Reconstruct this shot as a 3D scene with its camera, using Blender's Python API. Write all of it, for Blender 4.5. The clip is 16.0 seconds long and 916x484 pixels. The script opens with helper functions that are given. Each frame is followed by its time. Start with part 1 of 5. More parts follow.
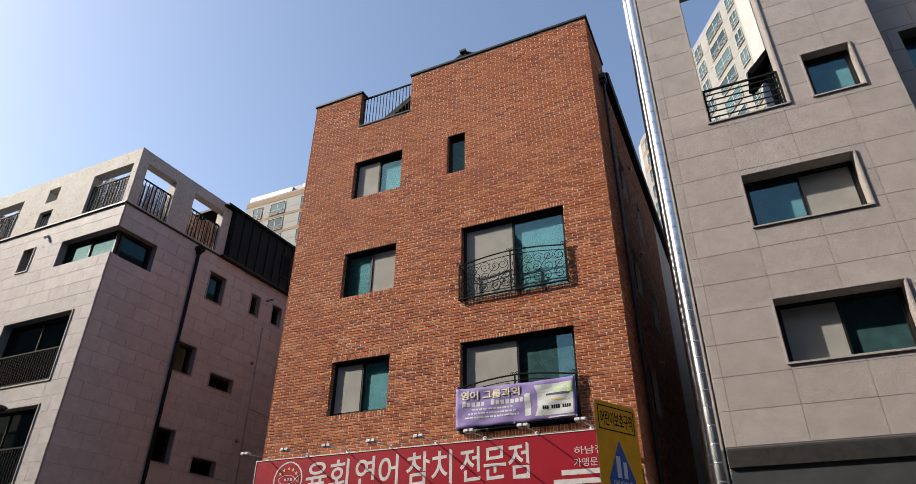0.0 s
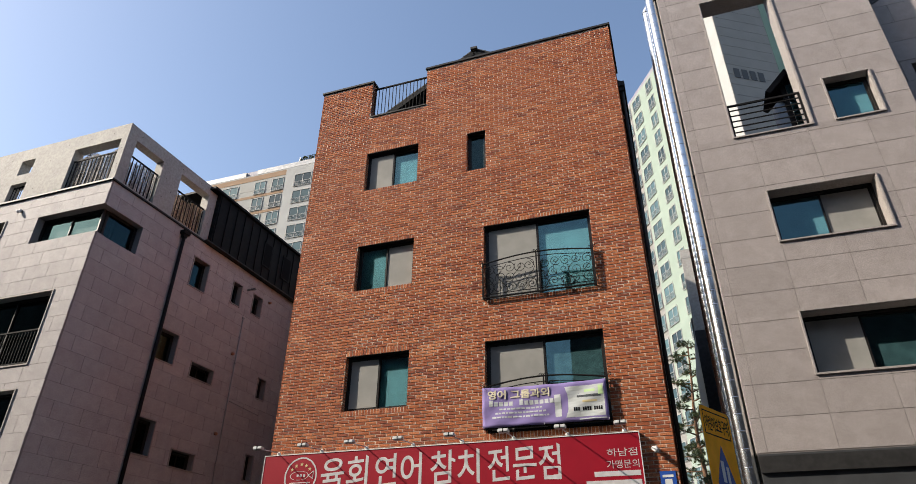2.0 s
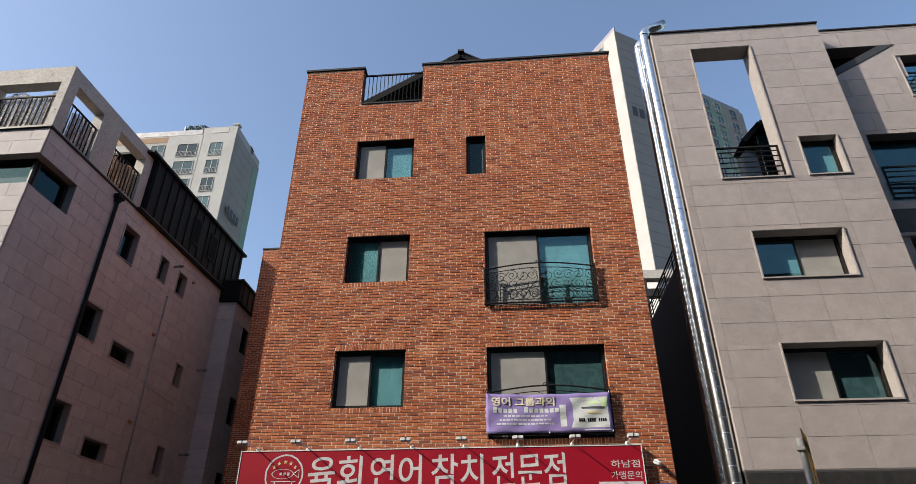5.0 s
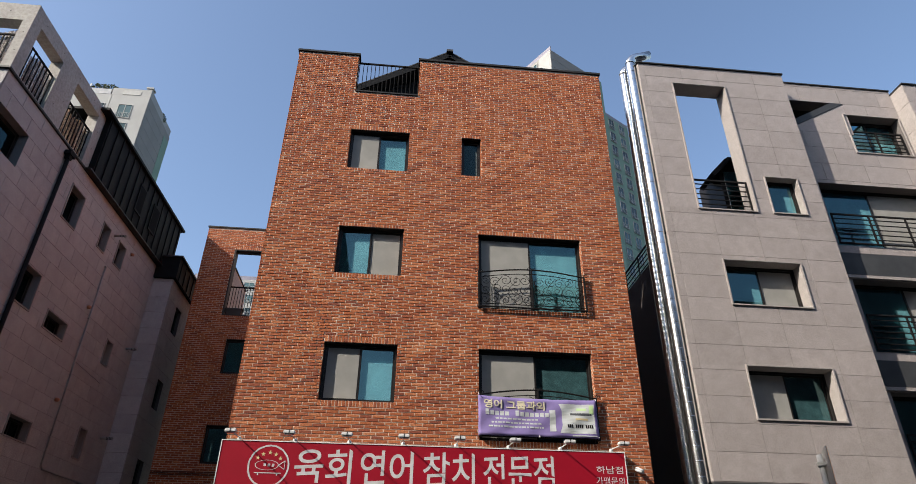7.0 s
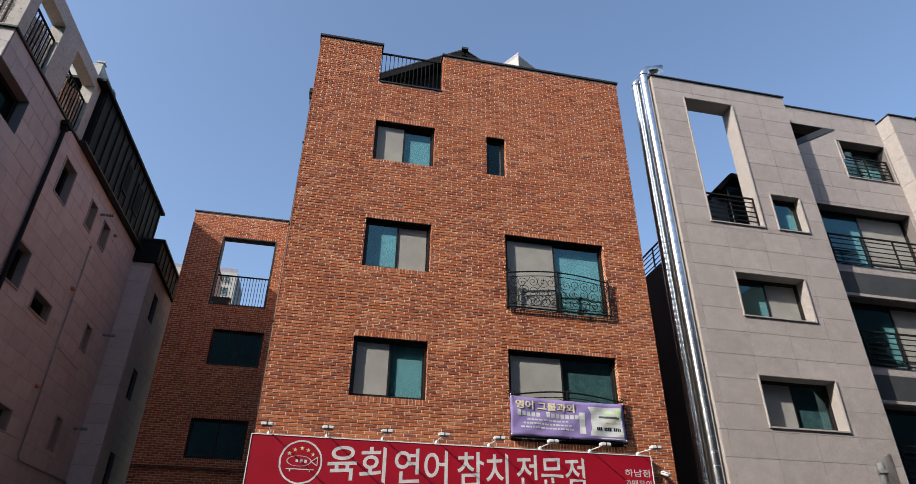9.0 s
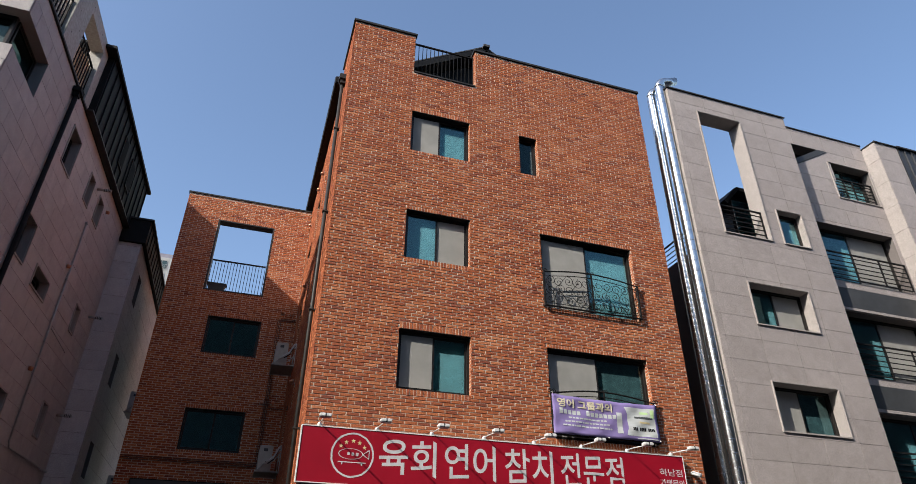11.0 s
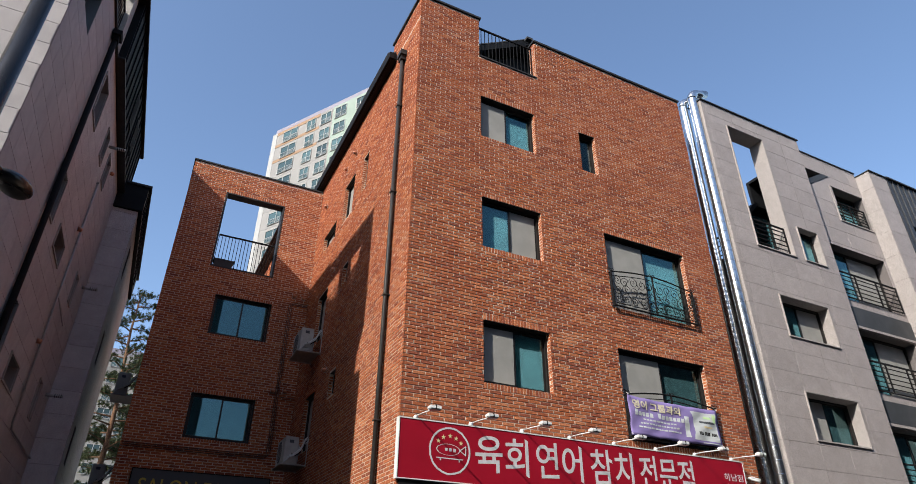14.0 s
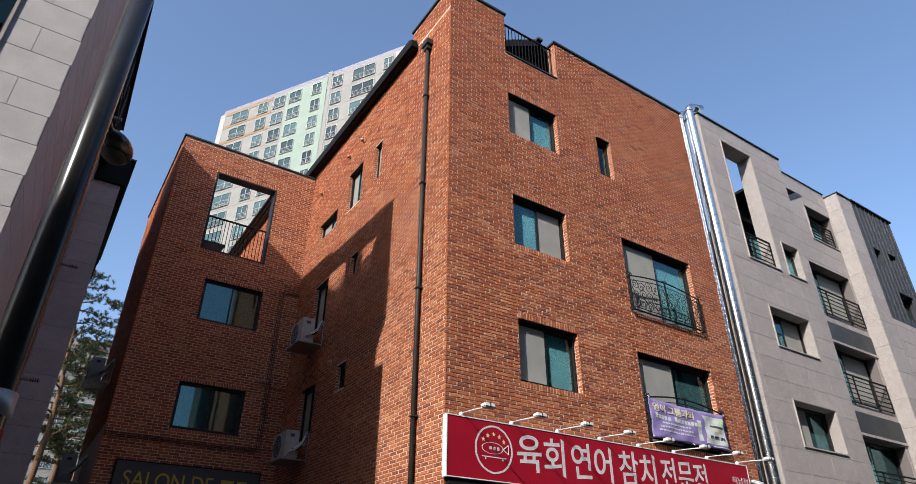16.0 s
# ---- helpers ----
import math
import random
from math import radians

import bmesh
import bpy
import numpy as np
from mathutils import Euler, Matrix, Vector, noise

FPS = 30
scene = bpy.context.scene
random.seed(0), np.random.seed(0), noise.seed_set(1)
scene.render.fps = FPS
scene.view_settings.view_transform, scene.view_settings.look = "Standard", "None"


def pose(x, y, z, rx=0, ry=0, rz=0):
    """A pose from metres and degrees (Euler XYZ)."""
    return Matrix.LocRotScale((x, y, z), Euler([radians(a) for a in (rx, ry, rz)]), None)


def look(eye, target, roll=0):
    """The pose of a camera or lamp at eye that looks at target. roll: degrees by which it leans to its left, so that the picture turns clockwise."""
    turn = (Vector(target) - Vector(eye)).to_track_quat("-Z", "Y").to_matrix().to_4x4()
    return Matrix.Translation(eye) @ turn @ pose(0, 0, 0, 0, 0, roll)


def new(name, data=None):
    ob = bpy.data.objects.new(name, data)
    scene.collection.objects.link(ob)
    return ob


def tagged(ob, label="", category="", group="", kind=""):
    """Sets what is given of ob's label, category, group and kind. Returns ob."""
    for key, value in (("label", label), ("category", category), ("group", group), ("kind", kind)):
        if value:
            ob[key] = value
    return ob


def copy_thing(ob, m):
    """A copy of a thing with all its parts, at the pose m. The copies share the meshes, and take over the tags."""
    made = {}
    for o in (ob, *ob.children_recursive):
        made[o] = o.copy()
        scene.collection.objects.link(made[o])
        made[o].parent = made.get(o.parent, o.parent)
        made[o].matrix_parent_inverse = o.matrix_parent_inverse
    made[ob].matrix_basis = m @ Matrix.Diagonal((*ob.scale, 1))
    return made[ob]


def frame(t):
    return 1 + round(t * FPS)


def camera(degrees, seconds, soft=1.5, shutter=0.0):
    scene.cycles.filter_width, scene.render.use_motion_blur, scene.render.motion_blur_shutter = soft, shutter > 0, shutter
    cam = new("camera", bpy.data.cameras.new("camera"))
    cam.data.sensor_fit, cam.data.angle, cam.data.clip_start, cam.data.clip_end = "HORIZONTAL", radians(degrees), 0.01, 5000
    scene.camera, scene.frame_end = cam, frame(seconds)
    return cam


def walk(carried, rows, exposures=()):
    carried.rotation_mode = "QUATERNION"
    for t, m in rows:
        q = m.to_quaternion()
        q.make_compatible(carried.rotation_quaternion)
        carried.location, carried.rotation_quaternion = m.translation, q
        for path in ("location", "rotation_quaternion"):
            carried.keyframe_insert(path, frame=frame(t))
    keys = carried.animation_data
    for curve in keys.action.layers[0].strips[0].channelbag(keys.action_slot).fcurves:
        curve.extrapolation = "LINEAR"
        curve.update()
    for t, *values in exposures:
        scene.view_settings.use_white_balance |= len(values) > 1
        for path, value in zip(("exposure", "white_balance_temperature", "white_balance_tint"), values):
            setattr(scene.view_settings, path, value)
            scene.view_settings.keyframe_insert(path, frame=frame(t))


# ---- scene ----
cam = camera(72.0, 16.0, soft=0.8)
PATH = [
    (0, (0.236, -0.338, 1.354), (-0.497, 1.231, 2.354), 0.5),
    (0.5, (-0.19, -0.519, 1.329), (-0.895, 1.065, 2.325), 0.7),
    (1, (-0.578, -0.608, 1.305), (-1.244, 0.995, 2.299), 0.8),
    (1.5, (-0.976, -0.674, 1.336), (-1.596, 0.945, 2.333), 0.8),
    (2, (-1.457, -0.924, 1.386), (-2.024, 0.715, 2.381), 0.5),
    (2.5, (-1.945, -1.118, 1.429), (-2.429, 0.55, 2.42), 0.2),
    (3, (-2.427, -1.223, 1.452), (-2.837, 0.465, 2.443), 0.3),
    (3.5, (-2.928, -1.317, 1.487), (-3.265, 0.386, 2.481), 0.2),
    (5.8, (-5.313, -1.507, 1.426), (-5.34, 0.225, 2.426), 0.4),
    (6, (-5.547, -1.507, 1.423), (-5.534, 0.225, 2.423), 0.5),
    (6.5, (-6.078, -1.51, 1.449), (-5.982, 0.221, 2.447), 0.6),
    (7, (-6.582, -1.527, 1.414), (-6.42, 0.197, 2.415), 0.7),
    (7.5, (-7.036, -1.464, 1.373), (-6.822, 0.253, 2.376), 0.8),
    (8, (-7.503, -1.391, 1.363), (-7.243, 0.319, 2.368), 1.0),
    (8.5, (-8.031, -1.272, 1.386), (-7.721, 0.429, 2.39), 0.8),
    (9, (-8.502, -1.108, 1.404), (-8.156, 0.587, 2.408), 0.7),
    (11.5, (-11.174, -0.247, 1.336), (-10.594, 1.384, 2.338), 0.5),
    (12, (-11.655, -0.013, 1.393), (-11.038, 1.606, 2.393), 0.5),
    (12.5, (-12.128, 0.308, 1.398), (-11.468, 1.91, 2.397), 0.5),
    (13, (-12.599, 0.599, 1.383), (-11.903, 2.185, 2.382), 0.5),
    (13.5, (-13.109, 0.932, 1.38), (-12.37, 2.499, 2.38), 0.5),
    (14, (-13.507, 1.302, 1.427), (-12.731, 2.851, 2.426), 0.5),
    (14.5, (-13.924, 1.65, 1.457), (-13.112, 3.179, 2.458), 0.4),
    (15, (-14.354, 1.996, 1.466), (-13.491, 3.5, 2.463), 0.3),
    (15.5, (-14.781, 2.275, 1.452), (-13.864, 3.747, 2.448), 0.1),
    (16, (-15.108, 2.45, 1.475), (-14.149, 3.898, 2.468), 0.3),
]
# the clip's camera turns a little cooler towards the end
walk(cam, [(t, look(eye, target, roll)) for t, eye, target, roll in PATH],
     [(0, 0.58, 6800, 10), (6, 0.58, 6650, 10), (9, 0.57, 6450, 10), (12, 0.56, 6350, 10), (16, 0.54, 6150, 10)])


# ---- world and sun ----
SUN_TO = Vector((-1.0, -0.5, 0.764)).normalized()
world = bpy.data.worlds.new("world")
scene.world = world
world.use_nodes = True
wn, wl = world.node_tree.nodes, world.node_tree.links
sky = wn.new("ShaderNodeTexSky")
sky.sky_type = "NISHITA"
sky.sun_disc = False
sky.sun_elevation = math.asin(SUN_TO.z)
sky.sun_rotation = math.atan2(SUN_TO.x, SUN_TO.y)
sky.altitude, sky.air_density, sky.dust_density, sky.ozone_density = 30, 1.0, 2.0, 1.9
wl.new(sky.outputs[0], wn["Background"].inputs[0])
wn["Background"].inputs[1].default_value = 0.165
sun_data = bpy.data.lights.new("sun", "SUN")
sun_data.energy, sun_data.angle, sun_data.color = 5.0, radians(0.55), (1.0, 0.93, 0.83)
sun = new("sun", sun_data)
sun.matrix_world = look((0, 0, 60), Vector((0, 0, 60)) - SUN_TO)


# ---- materials ----
def mat(name, base=(0.5, 0.5, 0.5), rough=0.6, metal=0.0, spread=0.0, random_by="", ramp=None, grain=0.0, grain_scale=60.0,
        stain=0.0, stain_scale=0.8, bump=0.0, bump_scale=80.0, coat=0.0, stain_tint=(0.5, 0.5, 0.5), speckle=0.0, speckle_scale=180.0, streak=1.0, spec=0.2):
    m = bpy.data.materials.new(name)
    m.use_nodes = True
    n, l = m.node_tree.nodes, m.node_tree.links
    b = n["Principled BSDF"]
    b.inputs["Roughness"].default_value, b.inputs["Metallic"].default_value = rough, metal
    b.inputs["Coat Weight"].default_value, b.inputs["Specular IOR Level"].default_value = coat, spec
    geo = n.new("ShaderNodeNewGeometry")
    pos = geo.outputs["Position"]
    if ramp:
        r = n.new("ShaderNodeValToRGB")
        while len(r.color_ramp.elements) < len(ramp):
            r.color_ramp.elements.new(0.5)
        for e, (p, c) in zip(r.color_ramp.elements, ramp):
            e.position, e.color = p, (*c, 1)
        if random_by == "object":
            oi = n.new("ShaderNodeObjectInfo")
            l.new(oi.outputs["Random"], r.inputs[0])
        else:
            l.new(geo.outputs["Random Per Island"], r.inputs[0])
        col = r.outputs[0]
    else:
        c = n.new("ShaderNodeRGB")
        c.outputs[0].default_value = (*base, 1)
        col = c.outputs[0]
        if spread:
            h = n.new("ShaderNodeHueSaturation")
            mr = n.new("ShaderNodeMapRange")
            mr.inputs[3].default_value, mr.inputs[4].default_value = 1 - spread, 1 + spread
            if random_by == "object":
                oi = n.new("ShaderNodeObjectInfo")
                l.new(oi.outputs["Random"], mr.inputs[0])
            else:
                l.new(geo.outputs["Random Per Island"], mr.inputs[0])
            l.new(mr.outputs[0], h.inputs["Value"])
            l.new(col, h.inputs["Color"])
            col = h.outputs[0]

    def vary(col, scale, amount, tint=None, lo=0.35, hi=0.65, squash=1.0, detail=4.0):
        t = n.new("ShaderNodeTexNoise")
        t.inputs["Scale"].default_value, t.inputs["Detail"].default_value = scale, detail
        vec = pos
        if squash != 1.0:
            mp = n.new("ShaderNodeMapping")
            mp.inputs["Scale"].default_value = (1, 1, squash)
            l.new(pos, mp.inputs[0])
            vec = mp.outputs[0]
        l.new(vec, t.inputs["Vector"])
        mr = n.new("ShaderNodeMapRange")
        mr.inputs[1].default_value, mr.inputs[2].default_value = lo, hi
        l.new(t.outputs[0], mr.inputs[0])
        if tint is None:
            mr.inputs[3].default_value, mr.inputs[4].default_value = 1 - amount, 1 + amount
            h = n.new("ShaderNodeHueSaturation")
            l.new(mr.outputs[0], h.inputs["Value"])
            l.new(col, h.inputs["Color"])
            return h.outputs[0]
        mr.inputs[3].default_value, mr.inputs[4].default_value = 0, amount
        mx = n.new("ShaderNodeMix")
        mx.data_type = "RGBA"
        l.new(mr.outputs[0], mx.inputs[0])
        l.new(col, mx.inputs[6])
        mx.inputs[7].default_value = (*tint, 1)
        return mx.outputs[2]
    if stain:
        col = vary(col, stain_scale, stain, stain_tint, 0.45, 0.75, streak)
    if grain:
        col = vary(col, grain_scale, grain)
    if speckle:
        col = vary(col, speckle_scale, speckle, None, 0.4, 0.6, 1.0, 1.0)
    l.new(col, b.inputs["Base Color"])
    if bump:
        t = n.new("ShaderNodeTexNoise")
        t.inputs["Scale"].default_value, t.inputs["Detail"].default_value = bump_scale, 5
        l.new(pos, t.inputs["Vector"])
        bp = n.new("ShaderNodeBump")
        bp.inputs["Strength"].default_value, bp.inputs["Distance"].default_value = bump, 0.01
        l.new(t.outputs[0], bp.inputs["Height"])
        l.new(bp.outputs[0], b.inputs["Normal"])
    return m


def glass(name, tint, ior=1.5):
    m = bpy.data.materials.new(name)
    m.use_nodes = True
    n, l = m.node_tree.nodes, m.node_tree.links
    n.remove(n["Principled BSDF"])
    tr, gl, mx, fr = (n.new("ShaderNodeBsdfTransparent"), n.new("ShaderNodeBsdfGlossy"), n.new("ShaderNodeMixShader"), n.new("ShaderNodeFresnel"))
    tr.inputs[0].default_value = (*tint, 1)
    gl.inputs["Roughness"].default_value = 0.015
    gl.inputs["Color"].default_value = (0.50, 0.88, 0.92, 1)
    fr.inputs[0].default_value = ior
    l.new(fr.outputs[0], mx.inputs[0])
    l.new(tr.outputs[0], mx.inputs[1])
    l.new(gl.outputs[0], mx.inputs[2])
    l.new(mx.outputs[0], n["Material Output"].inputs[0])
    return m


BRICK_RAMP = [(0.0, (0.175, 0.050, 0.029)), (0.07, (0.225, 0.062, 0.031)), (0.25, (0.268, 0.075, 0.032)), (0.55, (0.305, 0.088, 0.034)), (0.82, (0.345, 0.108, 0.042)), (1.0, (0.415, 0.155, 0.070))]
M_BRICK = mat("brick_joined", ramp=BRICK_RAMP, rough=0.85, grain=0.32, grain_scale=38, stain=0.2, stain_scale=0.9, stain_tint=(0.30, 0.10, 0.05), bump=0.6, bump_scale=140)
M_BRICK_ONE = mat("brick_single", ramp=BRICK_RAMP, random_by="object", rough=0.85, grain=0.32, grain_scale=38, stain=0.2, stain_scale=0.9, stain_tint=(0.30, 0.10, 0.05), bump=0.6, bump_scale=140)
M_MORTAR = mat("mortar", (0.51, 0.41, 0.325), 0.95, grain=0.2, grain_scale=30, stain=0.25, stain_scale=1.1, stain_tint=(0.27, 0.19, 0.15), bump=0.3)
M_GRANITE = mat("grey_granite", (0.292, 0.259, 0.246), 0.55, spread=0.06, random_by="object", speckle=0.26, speckle_scale=120, grain=0.06, grain_scale=5, stain=0.18, stain_scale=1.5, stain_tint=(0.23, 0.20, 0.19), streak=0.25, bump=0.1, bump_scale=200, spec=0.1)
M_GRANITE_PALE = mat("pale_granite", (0.395, 0.368, 0.363), 0.55, spread=0.06, random_by="object", speckle=0.2, speckle_scale=110, grain=0.06, grain_scale=4, stain=0.15, stain_scale=1.2, stain_tint=(0.31, 0.275, 0.265), streak=0.25, bump=0.1, bump_scale=200, spec=0.05)
M_TRIM = mat("beige_stone_trim", (0.285, 0.257, 0.241), 0.6, speckle=0.25, speckle_scale=80, grain=0.06, grain_scale=6, bump=0.1)
M_JOINT = mat("panel_joint_and_plain_wall", (0.13, 0.115, 0.11), 0.9, grain=0.1)
M_CONCRETE = mat("board_marked_concrete", (0.37, 0.352, 0.325), 0.6, grain=0.12, grain_scale=14, stain=0.4, stain_scale=1.6, stain_tint=(0.25, 0.235, 0.22), bump=0.3, bump_scale=40, spec=0.05)
# dark seam metal, also the painted shade inside the slot
M_ZINC_SHADE = mat("dark_seam_metal_and_slot_shade", (0.008, 0.0082, 0.0088), 0.6, 0.0, spec=0.1, grain=0.12, grain_scale=4, stain=0.2, stain_scale=0.9, stain_tint=(0.016, 0.0165, 0.018))
M_JOINT_FINE = mat("fine_panel_joint", (0.23, 0.21, 0.206), 0.9, grain=0.1)
M_PANE_DARK = mat("dark_attic_pane", (0.008, 0.008, 0.009), 0.7, spec=0.03)
M_ZINC_GREY = mat("grey_standing_seam_metal", (0.050, 0.052, 0.057), 0.42, 0.4, grain=0.1, grain_scale=4)
M_TILE = mat("charcoal_roof_tile", (0.045, 0.045, 0.048), 0.7, spread=0.15, grain=0.15, grain_scale=12, bump=0.2)
M_BLACK = mat("black_painted_metal", (0.012, 0.0115, 0.0115), 0.7, 0.0, grain=0.15, grain_scale=20, spec=0.08)
M_FRAME = mat("dark_brown_window_frame", (0.016, 0.014, 0.013), 0.4, 0.0, grain=0.12, grain_scale=25)
# flashing colour, also stands in for shade on the rear house wall
M_FLASH_SHADE = mat("dark_flashing_and_wall_shade", (0.028, 0.027, 0.026), 0.5, 0.1, grain=0.2, grain_scale=8)
M_DUCT = mat("galvanised_duct", (0.60, 0.61, 0.62), 0.25, 1.0, grain=0.08, grain_scale=5, stain=0.15, stain_scale=2.5, stain_tint=(0.6, 0.6, 0.6), bump=0.12, bump_scale=14)
M_WHITE = mat("white_paint", (0.58, 0.58, 0.565), 0.5, grain=0.06, grain_scale=15)
# for the added sheets that stop light behind the granite house windows
M_LIGHT_BLOCK = mat("dark_light_block", (0.05, 0.05, 0.05), 0.9, grain=0.1)
M_BLIND = mat("pale_blind", (0.60, 0.61, 0.60), 0.9, grain=0.08, grain_scale=3, stain=0.25, stain_scale=0.7, stain_tint=(0.5, 0.52, 0.52))
M_CURTAIN = mat("grey_curtain", (0.22, 0.22, 0.21), 0.9, grain=0.2, grain_scale=6, stain=0.4, stain_scale=0.9, stain_tint=(0.1, 0.1, 0.1))
M_SCREEN = mat("insect_screen", (0.25, 0.245, 0.225), 0.8, grain=0.08, grain_scale=2.5, stain=0.2, stain_scale=0.8, stain_tint=(0.22, 0.21, 0.19))
M_LETTER = mat("white_sign_lettering", (0.47, 0.46, 0.46), 0.5, grain=0.1, grain_scale=9)
M_GLASS = glass("teal_glass", (0.17, 0.37, 0.43), 1.95)
M_CLEAR = glass("clear_edge", (1.0, 1.0, 1.0), 1.0)
M_GLASS_DARK = glass("grey_glass", (0.16, 0.18, 0.18), 1.42)
M_RED = mat("red_sign_face", (0.25, 0.005, 0.016), 0.45, grain=0.06, grain_scale=1.5)
M_PURPLE = mat("purple_banner_cloth", (0.20, 0.155, 0.335), 0.75, grain=0.08, grain_scale=3)
M_BANNER_WHITE = mat("white_banner_print", (0.44, 0.46, 0.45), 0.75, grain=0.06, grain_scale=4)
M_GOLD = mat("yellow_print", (0.55, 0.45, 0.24), 0.7)
M_CREAM = mat("cream_print", (0.50, 0.45, 0.33), 0.7)
M_LIME = mat("lime_print", (0.45, 0.62, 0.3), 0.7)
M_YELLOW = mat("yellow_sign_sheet", (0.93, 0.37, 0.006), 0.5, spec=0.1, grain=0.06, grain_scale=8)
M_BLUE = mat("blue_sign_sheet", (0.02, 0.07, 0.3), 0.4)
M_STEEL = mat("grey_steel", (0.32, 0.32, 0.31), 0.45, 0.6, grain=0.12, grain_scale=12)
M_POLE = mat("grey_brown_street_pole", (0.02, 0.0185, 0.0175), 0.24, 0.15, grain=0.1, grain_scale=8, spec=0.35)
M_BRASS = mat("gold_letters", (0.42, 0.32, 0.06), 0.4, 0.3)
M_COPPER = mat("copper_vent_cap", (0.45, 0.2, 0.12), 0.35, 0.8)
M_AC = mat("ac_casing", (0.38, 0.37, 0.345), 0.55, grain=0.08, grain_scale=8, stain=0.2, stain_scale=3, stain_tint=(0.35, 0.34, 0.31))
M_REED = mat("reed_fence", ramp=[(0, (0.17, 0.105, 0.06)), (0.5, (0.36, 0.25, 0.155)), (1, (0.60, 0.48, 0.36))], rough=0.9, grain=0.6, grain_scale=22)
M_REED_GREY = mat("weathered_reed_fence", ramp=[(0, (0.13, 0.11, 0.10)), (0.5, (0.31, 0.27, 0.245)), (1, (0.58, 0.54, 0.50))], rough=0.9, grain=0.65, grain_scale=18)
M_CONDUIT = mat("brick_brown_conduit", (0.09, 0.05, 0.04), 0.6, grain=0.1)
M_ASPHALT = mat("asphalt", (0.05, 0.05, 0.05), 0.9, grain=0.25, grain_scale=30, stain=0.3, stain_scale=0.4, stain_tint=(0.07, 0.068, 0.065), bump=0.4, bump_scale=120)
M_PAVE = mat("pavement_blocks", (0.10, 0.098, 0.095), 0.85, grain=0.15, grain_scale=12, stain=0.3, stain_scale=0.7, stain_tint=(0.12, 0.117, 0.114))
M_SHOP = mat("dark_grey_shop_band", (0.042, 0.044, 0.046), 0.5, grain=0.12, grain_scale=3, stain=0.2, stain_scale=1, stain_tint=(0.09, 0.09, 0.09))
M_SHOP2 = mat("grey_render", (0.09, 0.087, 0.085), 0.9, grain=0.1, grain_scale=2, stain=0.3, stain_scale=0.4, stain_tint=(0.10, 0.097, 0.094))
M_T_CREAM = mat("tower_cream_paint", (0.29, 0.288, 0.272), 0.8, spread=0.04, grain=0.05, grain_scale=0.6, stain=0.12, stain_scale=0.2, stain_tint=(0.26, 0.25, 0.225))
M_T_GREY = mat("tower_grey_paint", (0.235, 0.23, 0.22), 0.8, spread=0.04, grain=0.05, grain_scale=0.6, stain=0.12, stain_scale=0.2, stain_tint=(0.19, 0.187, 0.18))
M_T_MINT = mat("tower_mint_paint", (0.235, 0.29, 0.25), 0.8, spread=0.04, grain=0.05, grain_scale=0.6, stain=0.12, stain_scale=0.2, stain_tint=(0.24, 0.26, 0.23))
M_T_GREEN = mat("tower_green_paint", (0.19, 0.28, 0.225), 0.8, spread=0.05, grain=0.05, grain_scale=0.6)
M_T_ORANGE = mat("tower_orange_paint", (0.25, 0.165, 0.105), 0.8, grain=0.05, grain_scale=0.6)
M_T_WHITE = mat("tower_white_paint", (0.325, 0.327, 0.32), 0.8, spread=0.04, grain=0.05, grain_scale=0.6, stain=0.12, stain_scale=0.2, stain_tint=(0.28, 0.277, 0.26))
M_T_SHEET = mat("ridged_metal_sheet", (0.27, 0.275, 0.285), 0.5, 0.2, grain=0.15, grain_scale=2.0)
M_T_PARAPET = mat("tower_roof_screen", (0.22, 0.21, 0.25), 0.4, grain=0.06, grain_scale=2)
M_T_MARK = mat("tower_dark_marking", (0.07, 0.075, 0.08), 0.7)
M_T_FRAME = mat("tower_white_window_frame", (0.34, 0.34, 0.33), 0.6, grain=0.05, grain_scale=4)
M_T_PANE = mat("tower_window_glass", (0.045, 0.08, 0.085), 0.1, spread=0.6, random_by="object", coat=0.15, spec=0.35)
M_BARK = mat("pine_bark", (0.13, 0.075, 0.045), 0.95, grain=0.3, grain_scale=18, bump=0.6, bump_scale=25)
M_NEEDLE = mat("pine_needles", ramp=[(0, (0.018, 0.03, 0.012)), (0.5, (0.04, 0.055, 0.02)), (1, (0.085, 0.09, 0.032))], rough=0.7)

# ---- building helpers ----
X, Y, Z = Vector((1, 0, 0)), Vector((0, 1, 0)), Vector((0, 0, 1))


def facing_street(y):
    return (Vector((0, y, 0)), X, -Y)


def facing_west(x):
    return (Vector((x, 0, 0)), Y, -X)


def facing_east(x):
    return (Vector((x, 0, 0)), Y, X)


def at(pl, u, d, z):
    return pl[0] + pl[1] * u + pl[2] * d + Z * z


def thing(name, loc, label, category, group="", kind=""):
    ob = new(name)
    ob.location = loc
    ob.empty_display_size = 0.2
    return tagged(ob, label, category, group, kind)


def part(name, bm, material, parent=None, label="", kind="", normals=True, smooth=False):
    """Links a bmesh, in world places, as one mesh under parent."""
    if normals:
        bmesh.ops.recalc_face_normals(bm, faces=bm.faces)
    me = bpy.data.meshes.new(name)
    bm.to_mesh(me)
    bm.free()
    me.materials.append(material)
    if smooth:
        me.shade_smooth()
    return link(name, me, parent, label, kind)


